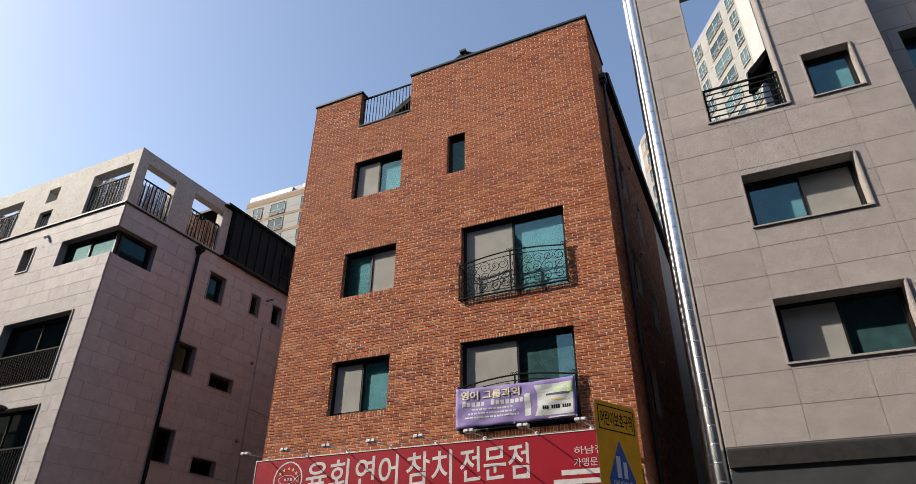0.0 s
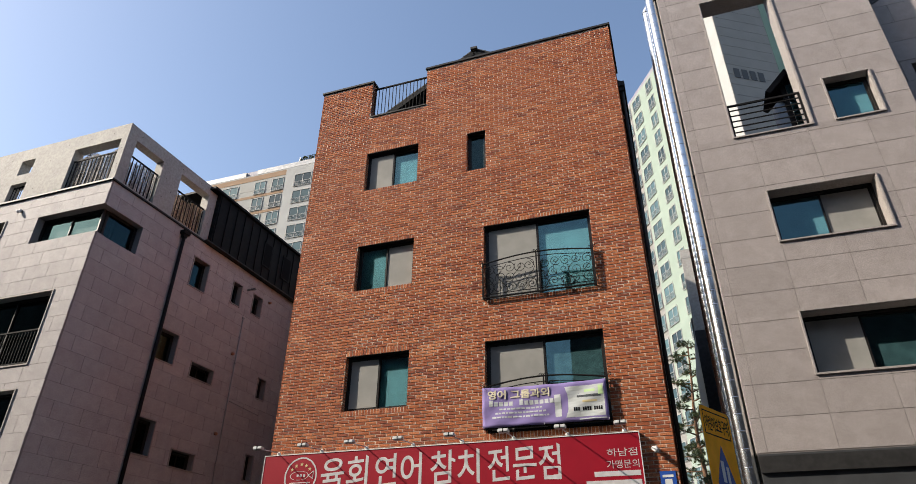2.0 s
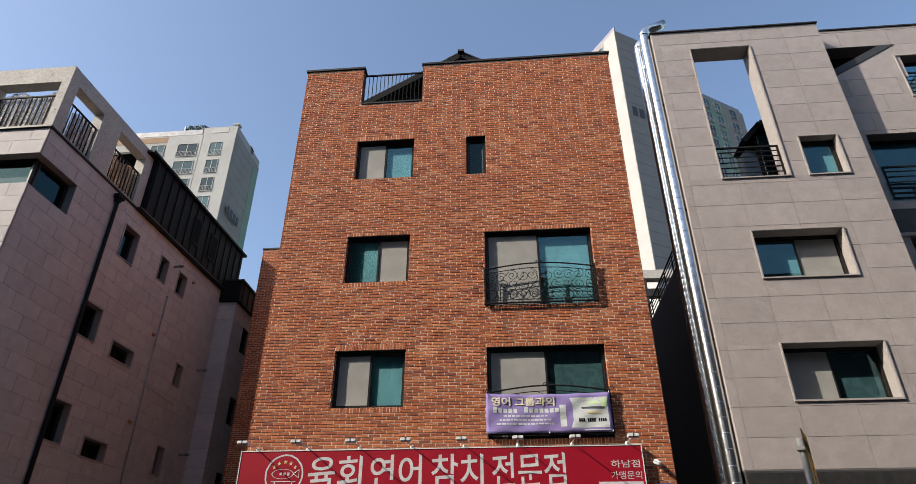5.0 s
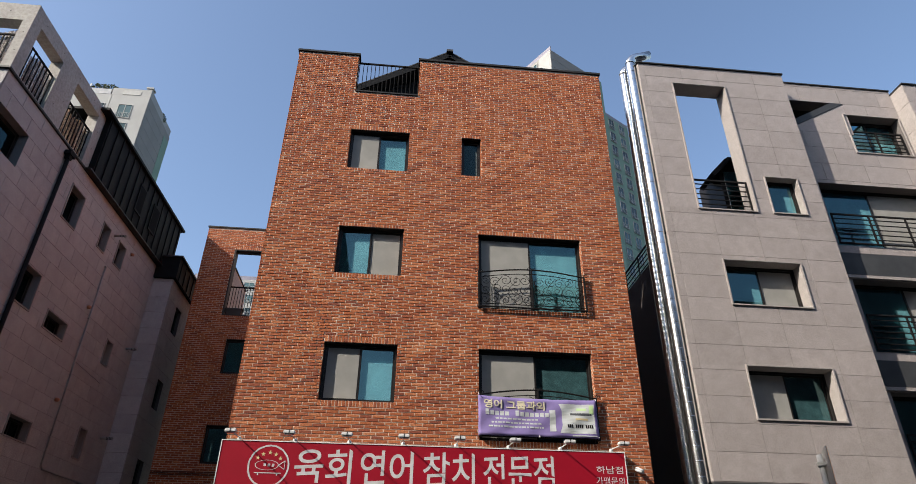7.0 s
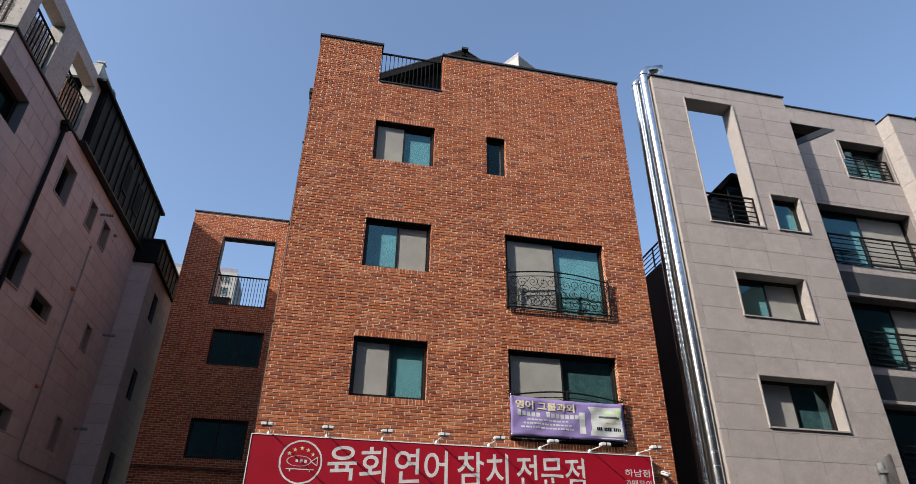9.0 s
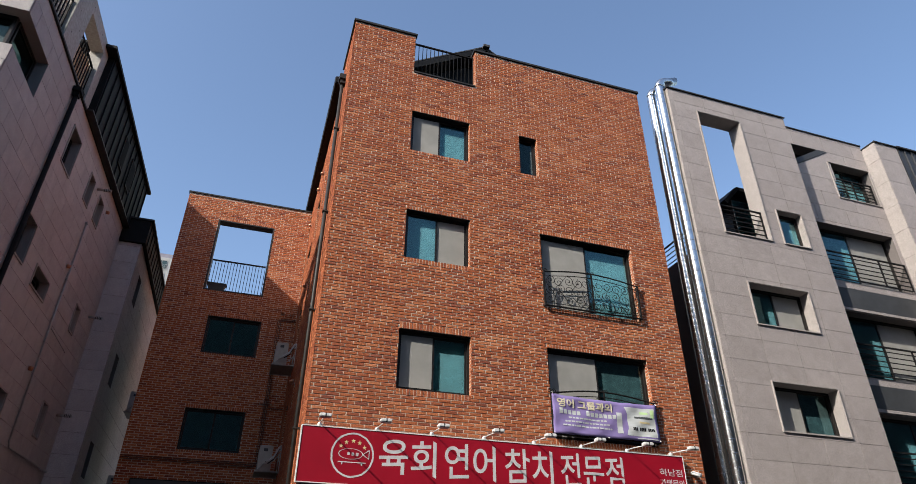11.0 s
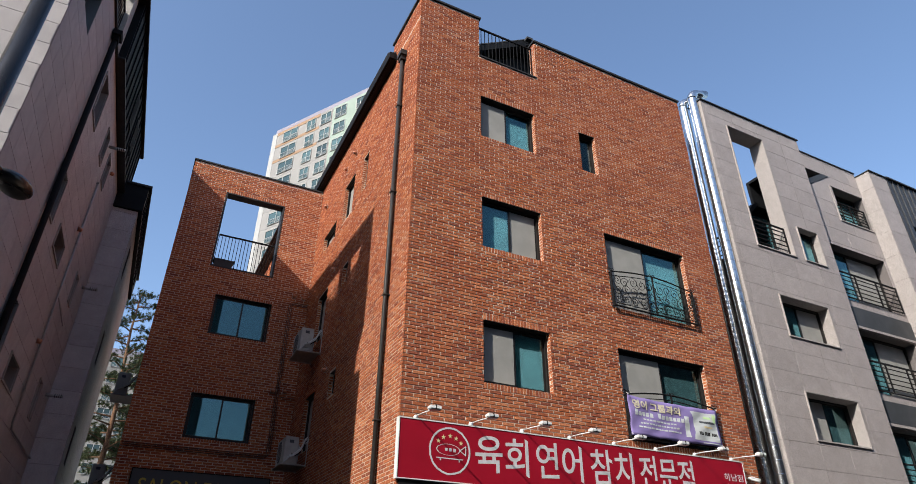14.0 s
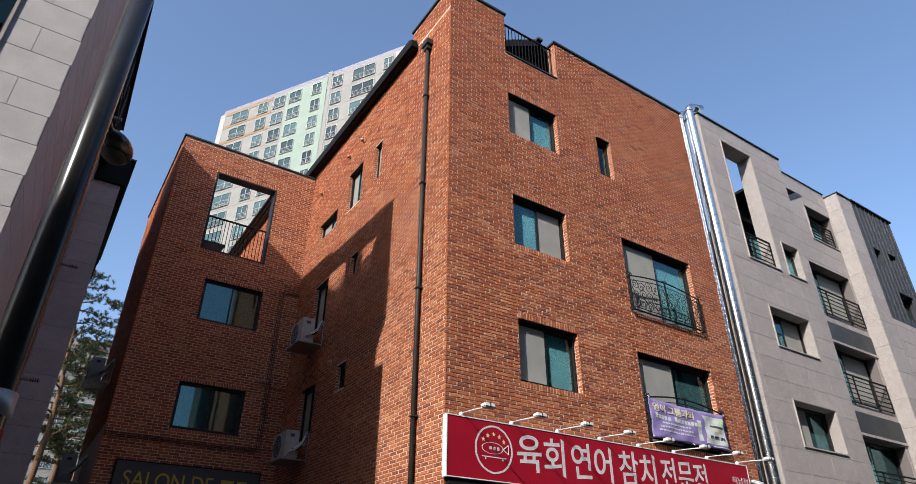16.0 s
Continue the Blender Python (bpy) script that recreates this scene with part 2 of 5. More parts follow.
def link(name, me, parent=None, label="", kind="", loc=(0, 0, 0)):
    ob = new(name, me)
    if parent is not None:
        ob.parent = parent
        if parent.type == "EMPTY":
            ob.matrix_parent_inverse = Matrix.Translation(-parent.location)
        else:
            ob.matrix_parent_inverse = Matrix.Translation(-parent.location)
    ob.location = loc
    return tagged(ob, label, kind=kind)


def box(bm, pl, u0, u1, d0, d1, z0, z1):
    v = [bm.verts.new(at(pl, u, d, z)) for z in (z0, z1) for u, d in ((u0, d0), (u1, d0), (u1, d1), (u0, d1))]
    for q in ((0, 1, 2, 3), (4, 5, 6, 7), (0, 1, 5, 4), (1, 2, 6, 5), (2, 3, 7, 6), (3, 0, 4, 7)):
        bm.faces.new([v[i] for i in q])


def boxes(pl, *rows):
    bm = bmesh.new()
    for r in rows:
        box(bm, pl, *r)
    return bm


def tube(bm, pts, r, sides=8, caps=True):
    pts = [Vector(p) for p in pts]
    n = len(pts)
    rings, ref = [], None
    for i, p in enumerate(pts):
        d = (pts[min(i + 1, n - 1)] - pts[max(i - 1, 0)]).normalized()
        if ref is None:
            ref = d.orthogonal().normalized()
        ref = (ref - d * ref.dot(d))
        ref = ref.normalized() if ref.length > 1e-5 else d.orthogonal().normalized()
        w = d.cross(ref)
        rad = r[i] if isinstance(r, (list, tuple)) else r
        rings.append([bm.verts.new(p + (ref * math.cos(a) + w * math.sin(a)) * rad) for a in (2 * math.pi * k / sides for k in range(sides))])
    for a, b in zip(rings, rings[1:]):
        for k in range(sides):
            bm.faces.new((a[k], a[(k + 1) % sides], b[(k + 1) % sides], b[k]))
    if caps:
        bm.faces.new(rings[0])
        bm.faces.new(rings[-1])


def holed(pl, u0, u1, z0, z1, holes, depth, d_out=0.0):
    """A wall from d_out inwards by depth, with real openings (hu0, hu1, hz0, hz1)."""
    def cuts(lo, hi, a, b):
        return sorted({lo, hi, *(min(max(v, lo), hi) for h in holes for v in (h[a], h[b]))})
    us, zs = cuts(u0, u1, 0, 1), cuts(z0, z1, 2, 3)
    nu, nz = len(us) - 1, len(zs) - 1
    solid = [[not any(h[0] < (us[i] + us[i + 1]) / 2 < h[1] and h[2] < (zs[j] + zs[j + 1]) / 2 < h[3] for h in holes) for j in range(nz)] for i in range(nu)]
    bm, made = bmesh.new(), {}

    def v(i, j, k):
        if (i, j, k) not in made:
            made[i, j, k] = bm.verts.new(at(pl, us[i], d_out - k * depth, zs[j]))
        return made[i, j, k]
    for i in range(nu):
        for j in range(nz):
            if not solid[i][j]:
                continue
            bm.faces.new((v(i, j, 0), v(i + 1, j, 0), v(i + 1, j + 1, 0), v(i, j + 1, 0)))
            bm.faces.new((v(i, j, 1), v(i + 1, j, 1), v(i + 1, j + 1, 1), v(i, j + 1, 1)))
            for di, dj, a, b in ((-1, 0, (i, j), (i, j + 1)), (1, 0, (i + 1, j), (i + 1, j + 1)), (0, -1, (i, j), (i + 1, j)), (0, 1, (i, j + 1), (i + 1, j + 1))):
                ii, jj = i + di, j + dj
                if not (0 <= ii < nu and 0 <= jj < nz and solid[ii][jj]):
                    bm.faces.new((v(*a, 0), v(*b, 0), v(*b, 1), v(*a, 1)))
    return bm


def cut_span(u0, u1, blocks):
    spans = [(u0, u1)]
    for b0, b1 in blocks:
        spans = [s for a, b in spans for s in ((a, min(b, b0)), (max(a, b1), b)) if s[1] - s[0] > 0.025]
    return spans


def brick_spans(u0, u1, z0, z1, holes, length=0.245, course=0.067, lead=True, skip=None):
    """Brick faces (a, b, za, zb) of a running-bond wall round its openings, with upright bricks over and under them."""
    out, keep = [], list(holes)
    for h in holes:
        if lead and h[3] < z1 - 0.2:
            up = z0 + math.ceil((h[3] + 0.085 - z0) / course) * course
            lo = z0 + math.floor((h[2] - 0.055 - z0) / course) * course
            keep += [(h[0], h[1], h[3], up), (h[0], h[1], lo, h[2])]
            n = max(2, round((h[1] - h[0]) / 0.067))
            w = (h[1] - h[0]) / n
            for k in range(n):
                a, b = h[0] + k * w + 0.005, h[0] + (k + 1) * w - 0.005
                out += [(a, b, h[3] + 0.002, up - 0.013), (a, b, lo + 0.001, h[2] - 0.002)]
    rows = int((z1 - z0) / course)
    rnd = random.Random(5)
    for j in range(rows):
        za = z0 + j * course
        zb = za + course - 0.0145
        blocks = [(h[0], h[1]) for h in keep if h[2] < zb - 0.012 and h[3] > za + 0.012]
        u = u0 - (length / 2 if j % 2 else 0) - rnd.random() * 0.045
        while u < u1:
            for a, b in cut_span(max(u, u0), min(u + length - 0.018, u1), blocks):
                out.append((a, b, za, zb))
            u += length
    return out


def brick_faces(verts, faces, pl, a, b, za, zb, proud, rnd):
    k = len(verts)
    p = proud + rnd.uniform(-0.0018, 0.0028)
    tl = [rnd.uniform(-0.002, 0.002) for _ in range(4)]
    c = 0.0025
    for i, (u, z) in enumerate(((a, za), (b, za), (b, zb), (a, zb))):
        verts.append(at(pl, u, -0.006, z + tl[i]))
    for i, (u, z) in enumerate(((a, za), (b, za), (b, zb), (a, zb))):
        verts.append(at(pl, u, p - c, z + tl[i]))
    for i, (u, z) in enumerate(((a + c, za + c), (b - c, za + c), (b - c, zb - c), (a + c, zb - c))):
        verts.append(at(pl, u, p, z + tl[i]))
    faces.append((k + 8, k + 9, k + 10, k + 11))
    for i in range(4):
        j = (i + 1) % 4
        faces.append((k + i, k + j, k + 4 + j, k + 4 + i))
        faces.append((k + 4 + i, k + 4 + j, k + 8 + j, k + 8 + i))


def upright_joints(pl, spans, parent, proud):
    """Mortar struck nearly flush in the upright joints, while the bed joints stay raked back."""
    rows, verts, faces = {}, [], []
    for a, b, za, zb in spans:
        rows.setdefault((round(za, 4), round(zb, 4)), []).append((a, b))
    for (za, zb), row in rows.items():
        row.sort()
        for (a, b), (c, d) in zip(row, row[1:]):
            if 0.003 < c - b < 0.03:
                k = len(verts)
                for u, w, z in ((b - 0.001, -0.006, za), (c + 0.001, -0.006, za), (c + 0.001, proud, za), (b - 0.001, proud, za), (c + 0.001, proud, zb), (b - 0.001, proud, zb), (c + 0.001, -0.006, zb), (b - 0.001, -0.006, zb)):
                    verts.append(at(pl, u, w, z))
                faces += [(k, k + 1, k + 2, k + 3), (k + 3, k + 2, k + 4, k + 5), (k + 5, k + 4, k + 6, k + 7)]
    if not verts:
        return
    flip = pl[1].cross(Z).dot(pl[2]) < 0
    me = bpy.data.meshes.new("mortar_joints")
    me.from_pydata(verts, [], [f[::-1] for f in faces] if flip else faces)
    me.materials.append(M_MORTAR)
    link("mortar_joints", me, parent, kind="stuff")


def joined_bricks(pl, spans, parent, proud=0.0072, name="brickwork", seed=1, joints=True):
    verts, faces, rnd = [], [], random.Random(seed)
    for s in spans:
        brick_faces(verts, faces, pl, *s, proud, rnd)
    flip = pl[1].cross(Z).dot(pl[2]) < 0
    me = bpy.data.meshes.new(name)
    me.from_pydata(verts, [], [f[::-1] for f in faces] if flip else faces)
    me.materials.append(M_BRICK)
    if joints:
        upright_joints(pl, spans, parent, proud - 0.0025)
    return link(name, me, parent, kind="stuff")


def jambs(pl, holes, depth, parent, seed):
    """Brick returns at both sides of each opening, and a dark lining under its head."""
    for i, (a, b, c, d) in enumerate(holes):
        for u, n in ((a, 1), (b, -1)):
            side = (at(pl, u, 0, 0), -pl[2], pl[1] * n)
            joined_bricks(side, brick_spans(0.004, depth, c, d, [], length=0.25, lead=False), parent, 0.003, "jamb_bricks", seed + i, False)
        part("head_lining", boxes(pl, (a + 0.004, b - 0.004, -depth, -0.005, d - 0.012, d - 0.002)), M_FRAME, parent)


def single_bricks(pl, spans, parent, proud=0.0072, seed=2):
    """Bricks as objects of their own; those of one length share a mesh."""
    rnd, kinds = random.Random(seed), {}
    flip = pl[1].cross(Z).dot(pl[2]) < 0
    here = (Vector((0, 0, 0)), pl[1], pl[2])
    for a, b, za, zb in spans:
        key = (round(b - a, 3), round(zb - za, 3), rnd.randrange(4))
        if key not in kinds:
            verts, faces = [], []
            brick_faces(verts, faces, here, 0, b - a, 0, zb - za, proud, rnd)
            me = bpy.data.meshes.new("brick")
            me.from_pydata(verts, [], [f[::-1] for f in faces] if flip else faces)
            me.materials.append(M_BRICK_ONE)
            kinds[key] = me
        link("brick", kinds[key], parent, loc=at(pl, a, 0, za))
    upright_joints(pl, spans, parent, proud - 0.0025)


def minus(rect, h):
    u0, u1, z0, z1 = rect
    a, b, c, d = max(u0, h[0]), min(u1, h[1]), max(z0, h[2]), min(z1, h[3])
    if a >= b or c >= d:
        return [rect]
    return [r for r in ((u0, u1, z0, c), (u0, u1, d, z1), (u0, a, c, d), (b, u1, c, d)) if r[1] - r[0] > 0.02 and r[3] - r[2] > 0.02]


def panels(pl, u0, u1, z0, z1, holes, w, h, material, parent, shift=0.5, thick=0.008, gap=0.007, start=0.0, jitter=0.0):
    """Stone panels with open joints round the openings, each an object of its own."""
    shared, j, z, rnd = {}, 0, z0, random.Random(3)
    here = (Vector((0, 0, 0)), pl[1], pl[2])
    while z < z1 - 0.02:
        u = u0 - w + ((start + shift * j) % 1.0) * w
        while u < u1 - 0.02:
            rects = [(max(u, u0), min(u + w, u1), z, min(z + h, z1))]
            whole = rects[0]
            u += w
            if rects[0][1] - rects[0][0] < 0.02:
                continue
            for hole in holes:
                rects = [r for q in rects for r in minus(q, hole)]
            for r in rects:
                # a stone notched round an opening shows joints only along its own outline
                edge = tuple(abs(p - q) < 1e-6 for p, q in zip(r, whole))
                key = (round(r[1] - r[0], 3), round(r[3] - r[2], 3), edge)
                if key not in shared:
                    bm, c = bmesh.new(), 0.003
                    ga, gb, ge, gf_ = (gap / 2 if k else 0.0 for k in edge)
                    a, b, e, f = ga, key[0] - gb, ge, key[1] - gf_
                    lo = [bm.verts.new(at(here, x, 0.0, y)) for x, y in ((a, e), (b, e), (b, f), (a, f))]
                    mid = [bm.verts.new(at(here, x, thick - c, y)) for x, y in ((a, e), (b, e), (b, f), (a, f))]
                    hi = [bm.verts.new(at(here, x, thick, y)) for x, y in ((a + c * edge[0], e + c * edge[2]), (b - c * edge[1], e + c * edge[2]), (b - c * edge[1], f - c * edge[3]), (a + c * edge[0], f - c * edge[3]))]
                    bm.faces.new(hi)
                    for i in range(4):
                        k = (i + 1) % 4
                        bm.faces.new((lo[i], lo[k], mid[k], mid[i]))
                        bm.faces.new((mid[i], mid[k], hi[k], hi[i]))
                    if pl[1].cross(Z).dot(pl[2]) < 0:
                        bmesh.ops.reverse_faces(bm, faces=bm.faces)
                    me = bpy.data.meshes.new("stone_panel")
                    bm.to_mesh(me)
                    bm.free()
                    me.materials.append(material)
                    shared[key] = me
                link("stone_panel", shared[key], parent, loc=at(pl, r[0], 0, r[2]))
        z += h
        j += 1


def window(parent, pl, u0, u1, z0, z1, back=0.13, kinds="st", glass_mat=None, blind=True, frame=0.045, behind=None, name="window"):
    """A sliding window set back in its opening: outer frame, then from low u to high u a sash for each letter:
    s with an insect screen before it, t glass alone, d dark glass with nothing drawn behind it."""
    g = glass_mat or M_GLASS
    win = part(name, boxes(pl, (u0, u1, -back - 0.09, -back, z0, z0 + frame), (u0, u1, -back - 0.09, -back, z1 - frame, z1),
                           (u0, u0 + frame, -back - 0.09, -back, z0 + frame, z1 - frame), (u1 - frame, u1, -back - 0.09, -back, z0 + frame, z1 - frame)), M_FRAME, parent)
    a, b, c, d = u0 + frame, u1 - frame, z0 + frame, z1 - frame
    n = len(kinds)
    w = (b - a) / n
    for i, k in enumerate(kinds):
        s0, s1 = a + i * w - (0.015 if i else 0), a + (i + 1) * w + (0.015 if i < n - 1 else 0)
        o = -back - 0.02 - (0.03 if i % 2 else 0.0)
        f = 0.038
        part("sash", boxes(pl, (s0, s1, o - 0.025, o, c, c + f), (s0, s1, o - 0.025, o, d - f, d), (s0, s0 + f, o - 0.025, o, c + f, d - f), (s1 - f, s1, o - 0.025, o, c + f, d - f)), M_FRAME, win)
        sheet("pane", boxes(pl, (s0 + f, s1 - f, o - 0.016, o - 0.010, c + f, d - f)), g, win, pl[2])
        if k == "s":
            part("insect_screen", boxes(pl, (s0 + f, s1 - f, o + 0.002, o + 0.006, c + f, d - f)), M_SCREEN, win, "pale grey insect screen")
        if k in "st" and blind:
            part("blind", boxes(pl, (s0, s1, o - 0.052, o - 0.046, c + 0.02, d)), behind or M_BLIND, win, "pale drawn blind behind the glass")
    return win


def sheet(name, bm, material, parent, n):
    """A pane whose outer face carries the tint and gloss; its other faces are clear."""
    ob = part(name, bm, material, parent)
    ob.data.materials.append(M_CLEAR)
    for f in ob.data.polygons:
        f.material_index = 0 if f.normal.dot(n) > 0.9 else 1
    ob.visible_shadow = False
    return ob


def label_text(words, pl, u, z, size, d, material, parent, width=None, depth=0.004, centre=False, name="lettering", font_scale_y=1.0, bold=0.0, rise=0.0):
    """Letters as a mesh on a plane, from u to the right, standing on z; rise slants each stroke upwards like a brush hand."""
    cu = bpy.data.curves.new(name, "FONT")
    cu.body, cu.size, cu.extrude, cu.offset = words, 1.0, 0.0, bold
    ob = bpy.data.objects.new(name, cu)
    scene.collection.objects.link(ob)
    me = bpy.data.meshes.new_from_object(ob.evaluated_get(bpy.context.evaluated_depsgraph_get()))
    bpy.data.objects.remove(ob)
    bpy.data.curves.remove(cu)
    xs = [v.co.x for v in me.vertices]
    lo, hi = min(xs), max(xs)
    sx = (width / (hi - lo)) if width else size
    sy = size * font_scale_y
    for v in me.vertices:
        step = (hi - lo) / len(words)
        x, y = (v.co.x - lo) * sx, v.co.y * sy + rise * len(words) * (((v.co.x - lo) % step) - step / 2) * sx
        v.co = at(pl, u + x - ((hi - lo) * sx / 2 if centre else 0), d, z + y)
    me.shade_flat()
    bm = bmesh.new()
    bm.from_mesh(me)
    bpy.data.meshes.remove(me)
    ext = bmesh.ops.extrude_face_region(bm, geom=list(bm.faces))
    bmesh.ops.translate(bm, verts=[e for e in ext["geom"] if isinstance(e, bmesh.types.BMVert)], vec=pl[2] * depth)
    return part(name, bm, material, parent)

# ---- ground ----
road_pl = facing_street(0)
bm = bmesh.new()
vs = [bm.verts.new(p) for p in ((-900, -900, 0), (900, -900, 0), (900, 900, 0), (-900, 900, 0))]
bm.faces.new(vs)
tagged(part("ground", bm, M_ASPHALT), "dark worn asphalt street ground", "ground", kind="structure")
bm = boxes(road_pl, (-60, 60, -10.3, -7.6, 0.0, 0.12))
tagged(part("pavement", bm, M_PAVE), "grey block pavement along the buildings", "pavement", kind="structure")
bm = boxes(road_pl, (-60, 60, -7.6, -7.45, 0.0, 0.14))
tagged(part("kerb", bm, M_TRIM), "pale granite kerb beside the street", "kerb", kind="structure")


# ---- plain unseen houses that close the street behind the walk ----
# out of view: set close to block skylight, heights follow the window reflections
for x0, x1, y, h in ((-75, -30, -5, 22.0), (-29.5, -10.2, -5, 20.0), (-10.2, -5.6, -14, 8.0), (-5.6, 18, -5, 15.5), (18.5, 60, -5, 20.0)):
    t = thing("facing_house", ((x0 + x1) / 2, y - 5, 0), "plain grey unseen house closing the street and blocking skylight", "building", "houses across the street")
    part("wall", boxes(facing_street(y), (x0, x1, 0.0, 10.0, 0, h)), M_SHOP2, t)
    part("roof_edge", boxes(facing_street(y), (x0 - 0.02, x1 + 0.02, -0.1, 10.1, h + 0.002, h + 0.25)), M_FLASH_SHADE, t)



def bars(pl, u0, u1, z0, z1, d, step, parent, name="railing", horizontal=False, r=0.008, posts=0, label=""):
    """A railing: two rails, and each bar and post a piece of its own."""
    rail = part(name, boxes(pl, (u0, u1, d - 0.02, d + 0.02, z1 - 0.04, z1)), M_BLACK, parent, label)
    part("bottom_rail", boxes(pl, (u0, u1, d - 0.013, d + 0.013, z0, z0 + 0.03)), M_BLACK, rail)

    def pieces(nm, me, places):
        bmesh.ops.recalc_face_normals(me, faces=me.faces)
        data = bpy.data.meshes.new(nm)
        me.to_mesh(data)
        me.free()
        data.materials.append(M_BLACK)
        for p in places:
            link(nm, data, rail, loc=p)
    here = (Vector((0, 0, 0)), pl[1], pl[2])
    if horizontal:
        n = max(2, round((z1 - z0) / step))
        pieces("bar", boxes(here, (0, u1 - u0, -r, r, -r, r)), [at(pl, u0, d, z0 + (z1 - z0) * k / n) for k in range(1, n)])
        pieces("post", boxes(here, (-0.02, 0.02, -0.016, 0.016, 0, z1 - z0 - 0.02)), [at(pl, u0 + 0.02 + (u1 - u0 - 0.04) * k / (posts + 1), d, z0) for k in range(posts + 2)])
    else:
        n = max(2, round((u1 - u0) / step))
        pieces("bar", boxes(here, (-r, r, -r, r, 0, z1 - z0 - 0.06)), [at(pl, u0 + 0.01 + (u1 - u0 - 0.02) * k / n, d, z0 + 0.03) for k in range(n + 1)])
    return rail


# ---- brick building on the street ----
house = thing("brick_building", (-5.6, 15, 0), "four-storey red brick apartment house with dark window frames", "building")
FP, SW, SE = facing_street(10.93), facing_west(-9.72), facing_east(-1.55)
NOTCH = (-8.15, -6.5, 12.98, 15.0)
F_WIN = [(-8.13, -6.66, 10.54, 11.73), (-5.35, -4.86, 10.53, 11.70), (-8.13, -6.66, 7.70, 8.90), (-4.94, -2.54, 7.02, 8.88), (-8.14, -6.64, 4.89, 6.10), (-4.95, -2.54, 4.22, 6.09)]
S_WIN = [(14.08, 14.48, 10.60, 11.72), (15.17, 16.05, 10.50, 11.74), (16.65, 17.90, 10.45, 11.02), (14.97, 15.40, 8.32, 8.90), (16.70, 17.62, 7.45, 8.90), (15.05, 15.55, 5.55, 6.14), (16.76, 17.70, 4.65, 6.06)]
E_WIN = [(13.2, 14.2, 10.5, 11.7), (15.6, 16.4, 10.5, 11.7), (13.2, 14.2, 7.7, 8.9), (15.6, 16.6, 7.7, 8.9), (13.2, 14.2, 4.9, 6.1)]
wall_front = part("wall", holed(FP, -9.72, -1.55, 0, 14.27, [NOTCH, *F_WIN], 0.25), M_MORTAR, house)
wall_side = part("wall", holed(SW, 11.18, 26, 0, 13.62, S_WIN, 0.25), M_MORTAR, house)
part("wall", holed(SW, 11.18, 12.7, 13.62, 14.27, [], 0.25), M_MORTAR, house)
wall_east = part("wall", holed(SE, 11.18, 26, 0, 13.62, E_WIN, 0.25), M_MORTAR, house)
part("wall", holed(SE, 11.18, 12.7, 13.62, 14.27, [], 0.25), M_MORTAR, house)
part("wall", boxes(FP, (-9.47, -1.8, -15.07, -14.82, 0, 13.6)), M_MORTAR, house)
f_spans = brick_spans(-9.73, -1.54, 0.02, 14.27, [NOTCH, *F_WIN])
near = [s for s in f_spans if -9.8 < s[0] < -8.3 and 4.05 < s[2] < 7.25]
rest = [s for s in f_spans if not (-9.8 < s[0] < -8.3 and 4.05 < s[2] < 7.25) and s[3] > 2.6]
joined_bricks(FP, rest, wall_front)
joined_bricks(SW, [s for s in brick_spans(10.92, 19.0, 0.02, 13.62, S_WIN, lead=False) if s[3] > 2.6], wall_side, seed=4)
joined_bricks(SW, brick_spans(10.92, 12.7, 0.02 + 203 * 0.067, 14.26, [], lead=False), wall_side, seed=5)
joined_bricks(SW, brick_spans(19.25, 25, 9.8, 13.62, [], lead=False), wall_side, seed=15)
joined_bricks(SE, [s for s in brick_spans(10.92, 20.0, 0.02, 13.62, E_WIN, lead=False) if s[3] > 3.2], wall_east, seed=6)
joined_bricks(SE, brick_spans(10.92, 12.7, 0.02 + 203 * 0.067, 14.26, [], lead=False), wall_east, seed=7)
jambs(FP, F_WIN, 0.115, wall_front, 20)
jambs(SW, S_WIN, 0.095, wall_side, 40)
# brick faces on the cheeks of the parapet opening
for u, pl in ((-8.15, facing_east(-8.15)), (-6.5, facing_west(-6.5))):
    joined_bricks(pl, brick_spans(10.94, 11.17, 12.99, 14.27, [], length=0.24, lead=False), wall_front, proud=0.003, seed=8)
# caps
part("parapet_cap", boxes(FP, (-9.77, -8.11, -0.29, 0.045, 14.272, 14.33), (-6.54, -1.5, -0.29, 0.045, 14.272, 14.33)), M_FLASH_SHADE, house, "thin dark metal parapet cap")
part("parapet_cap", boxes(FP, (-9.77, -9.42, -1.80, -0.295, 14.272, 14.33)), M_FLASH_SHADE, house)
part("parapet_cap", boxes(FP, (-1.85, -1.5, -1.80, -0.295, 14.272, 14.33)), M_FLASH_SHADE, house)
part("parapet_cap", boxes(FP, (-8.14, -6.51, -0.27, 0.03, 12.985, 13.025)), M_FLASH_SHADE, house)
# railing in the parapet opening
bars(FP, -8.13, -6.52, 13.04, 14.16, -0.14, 0.107, house, label="black vertical-bar railing in the parapet opening")
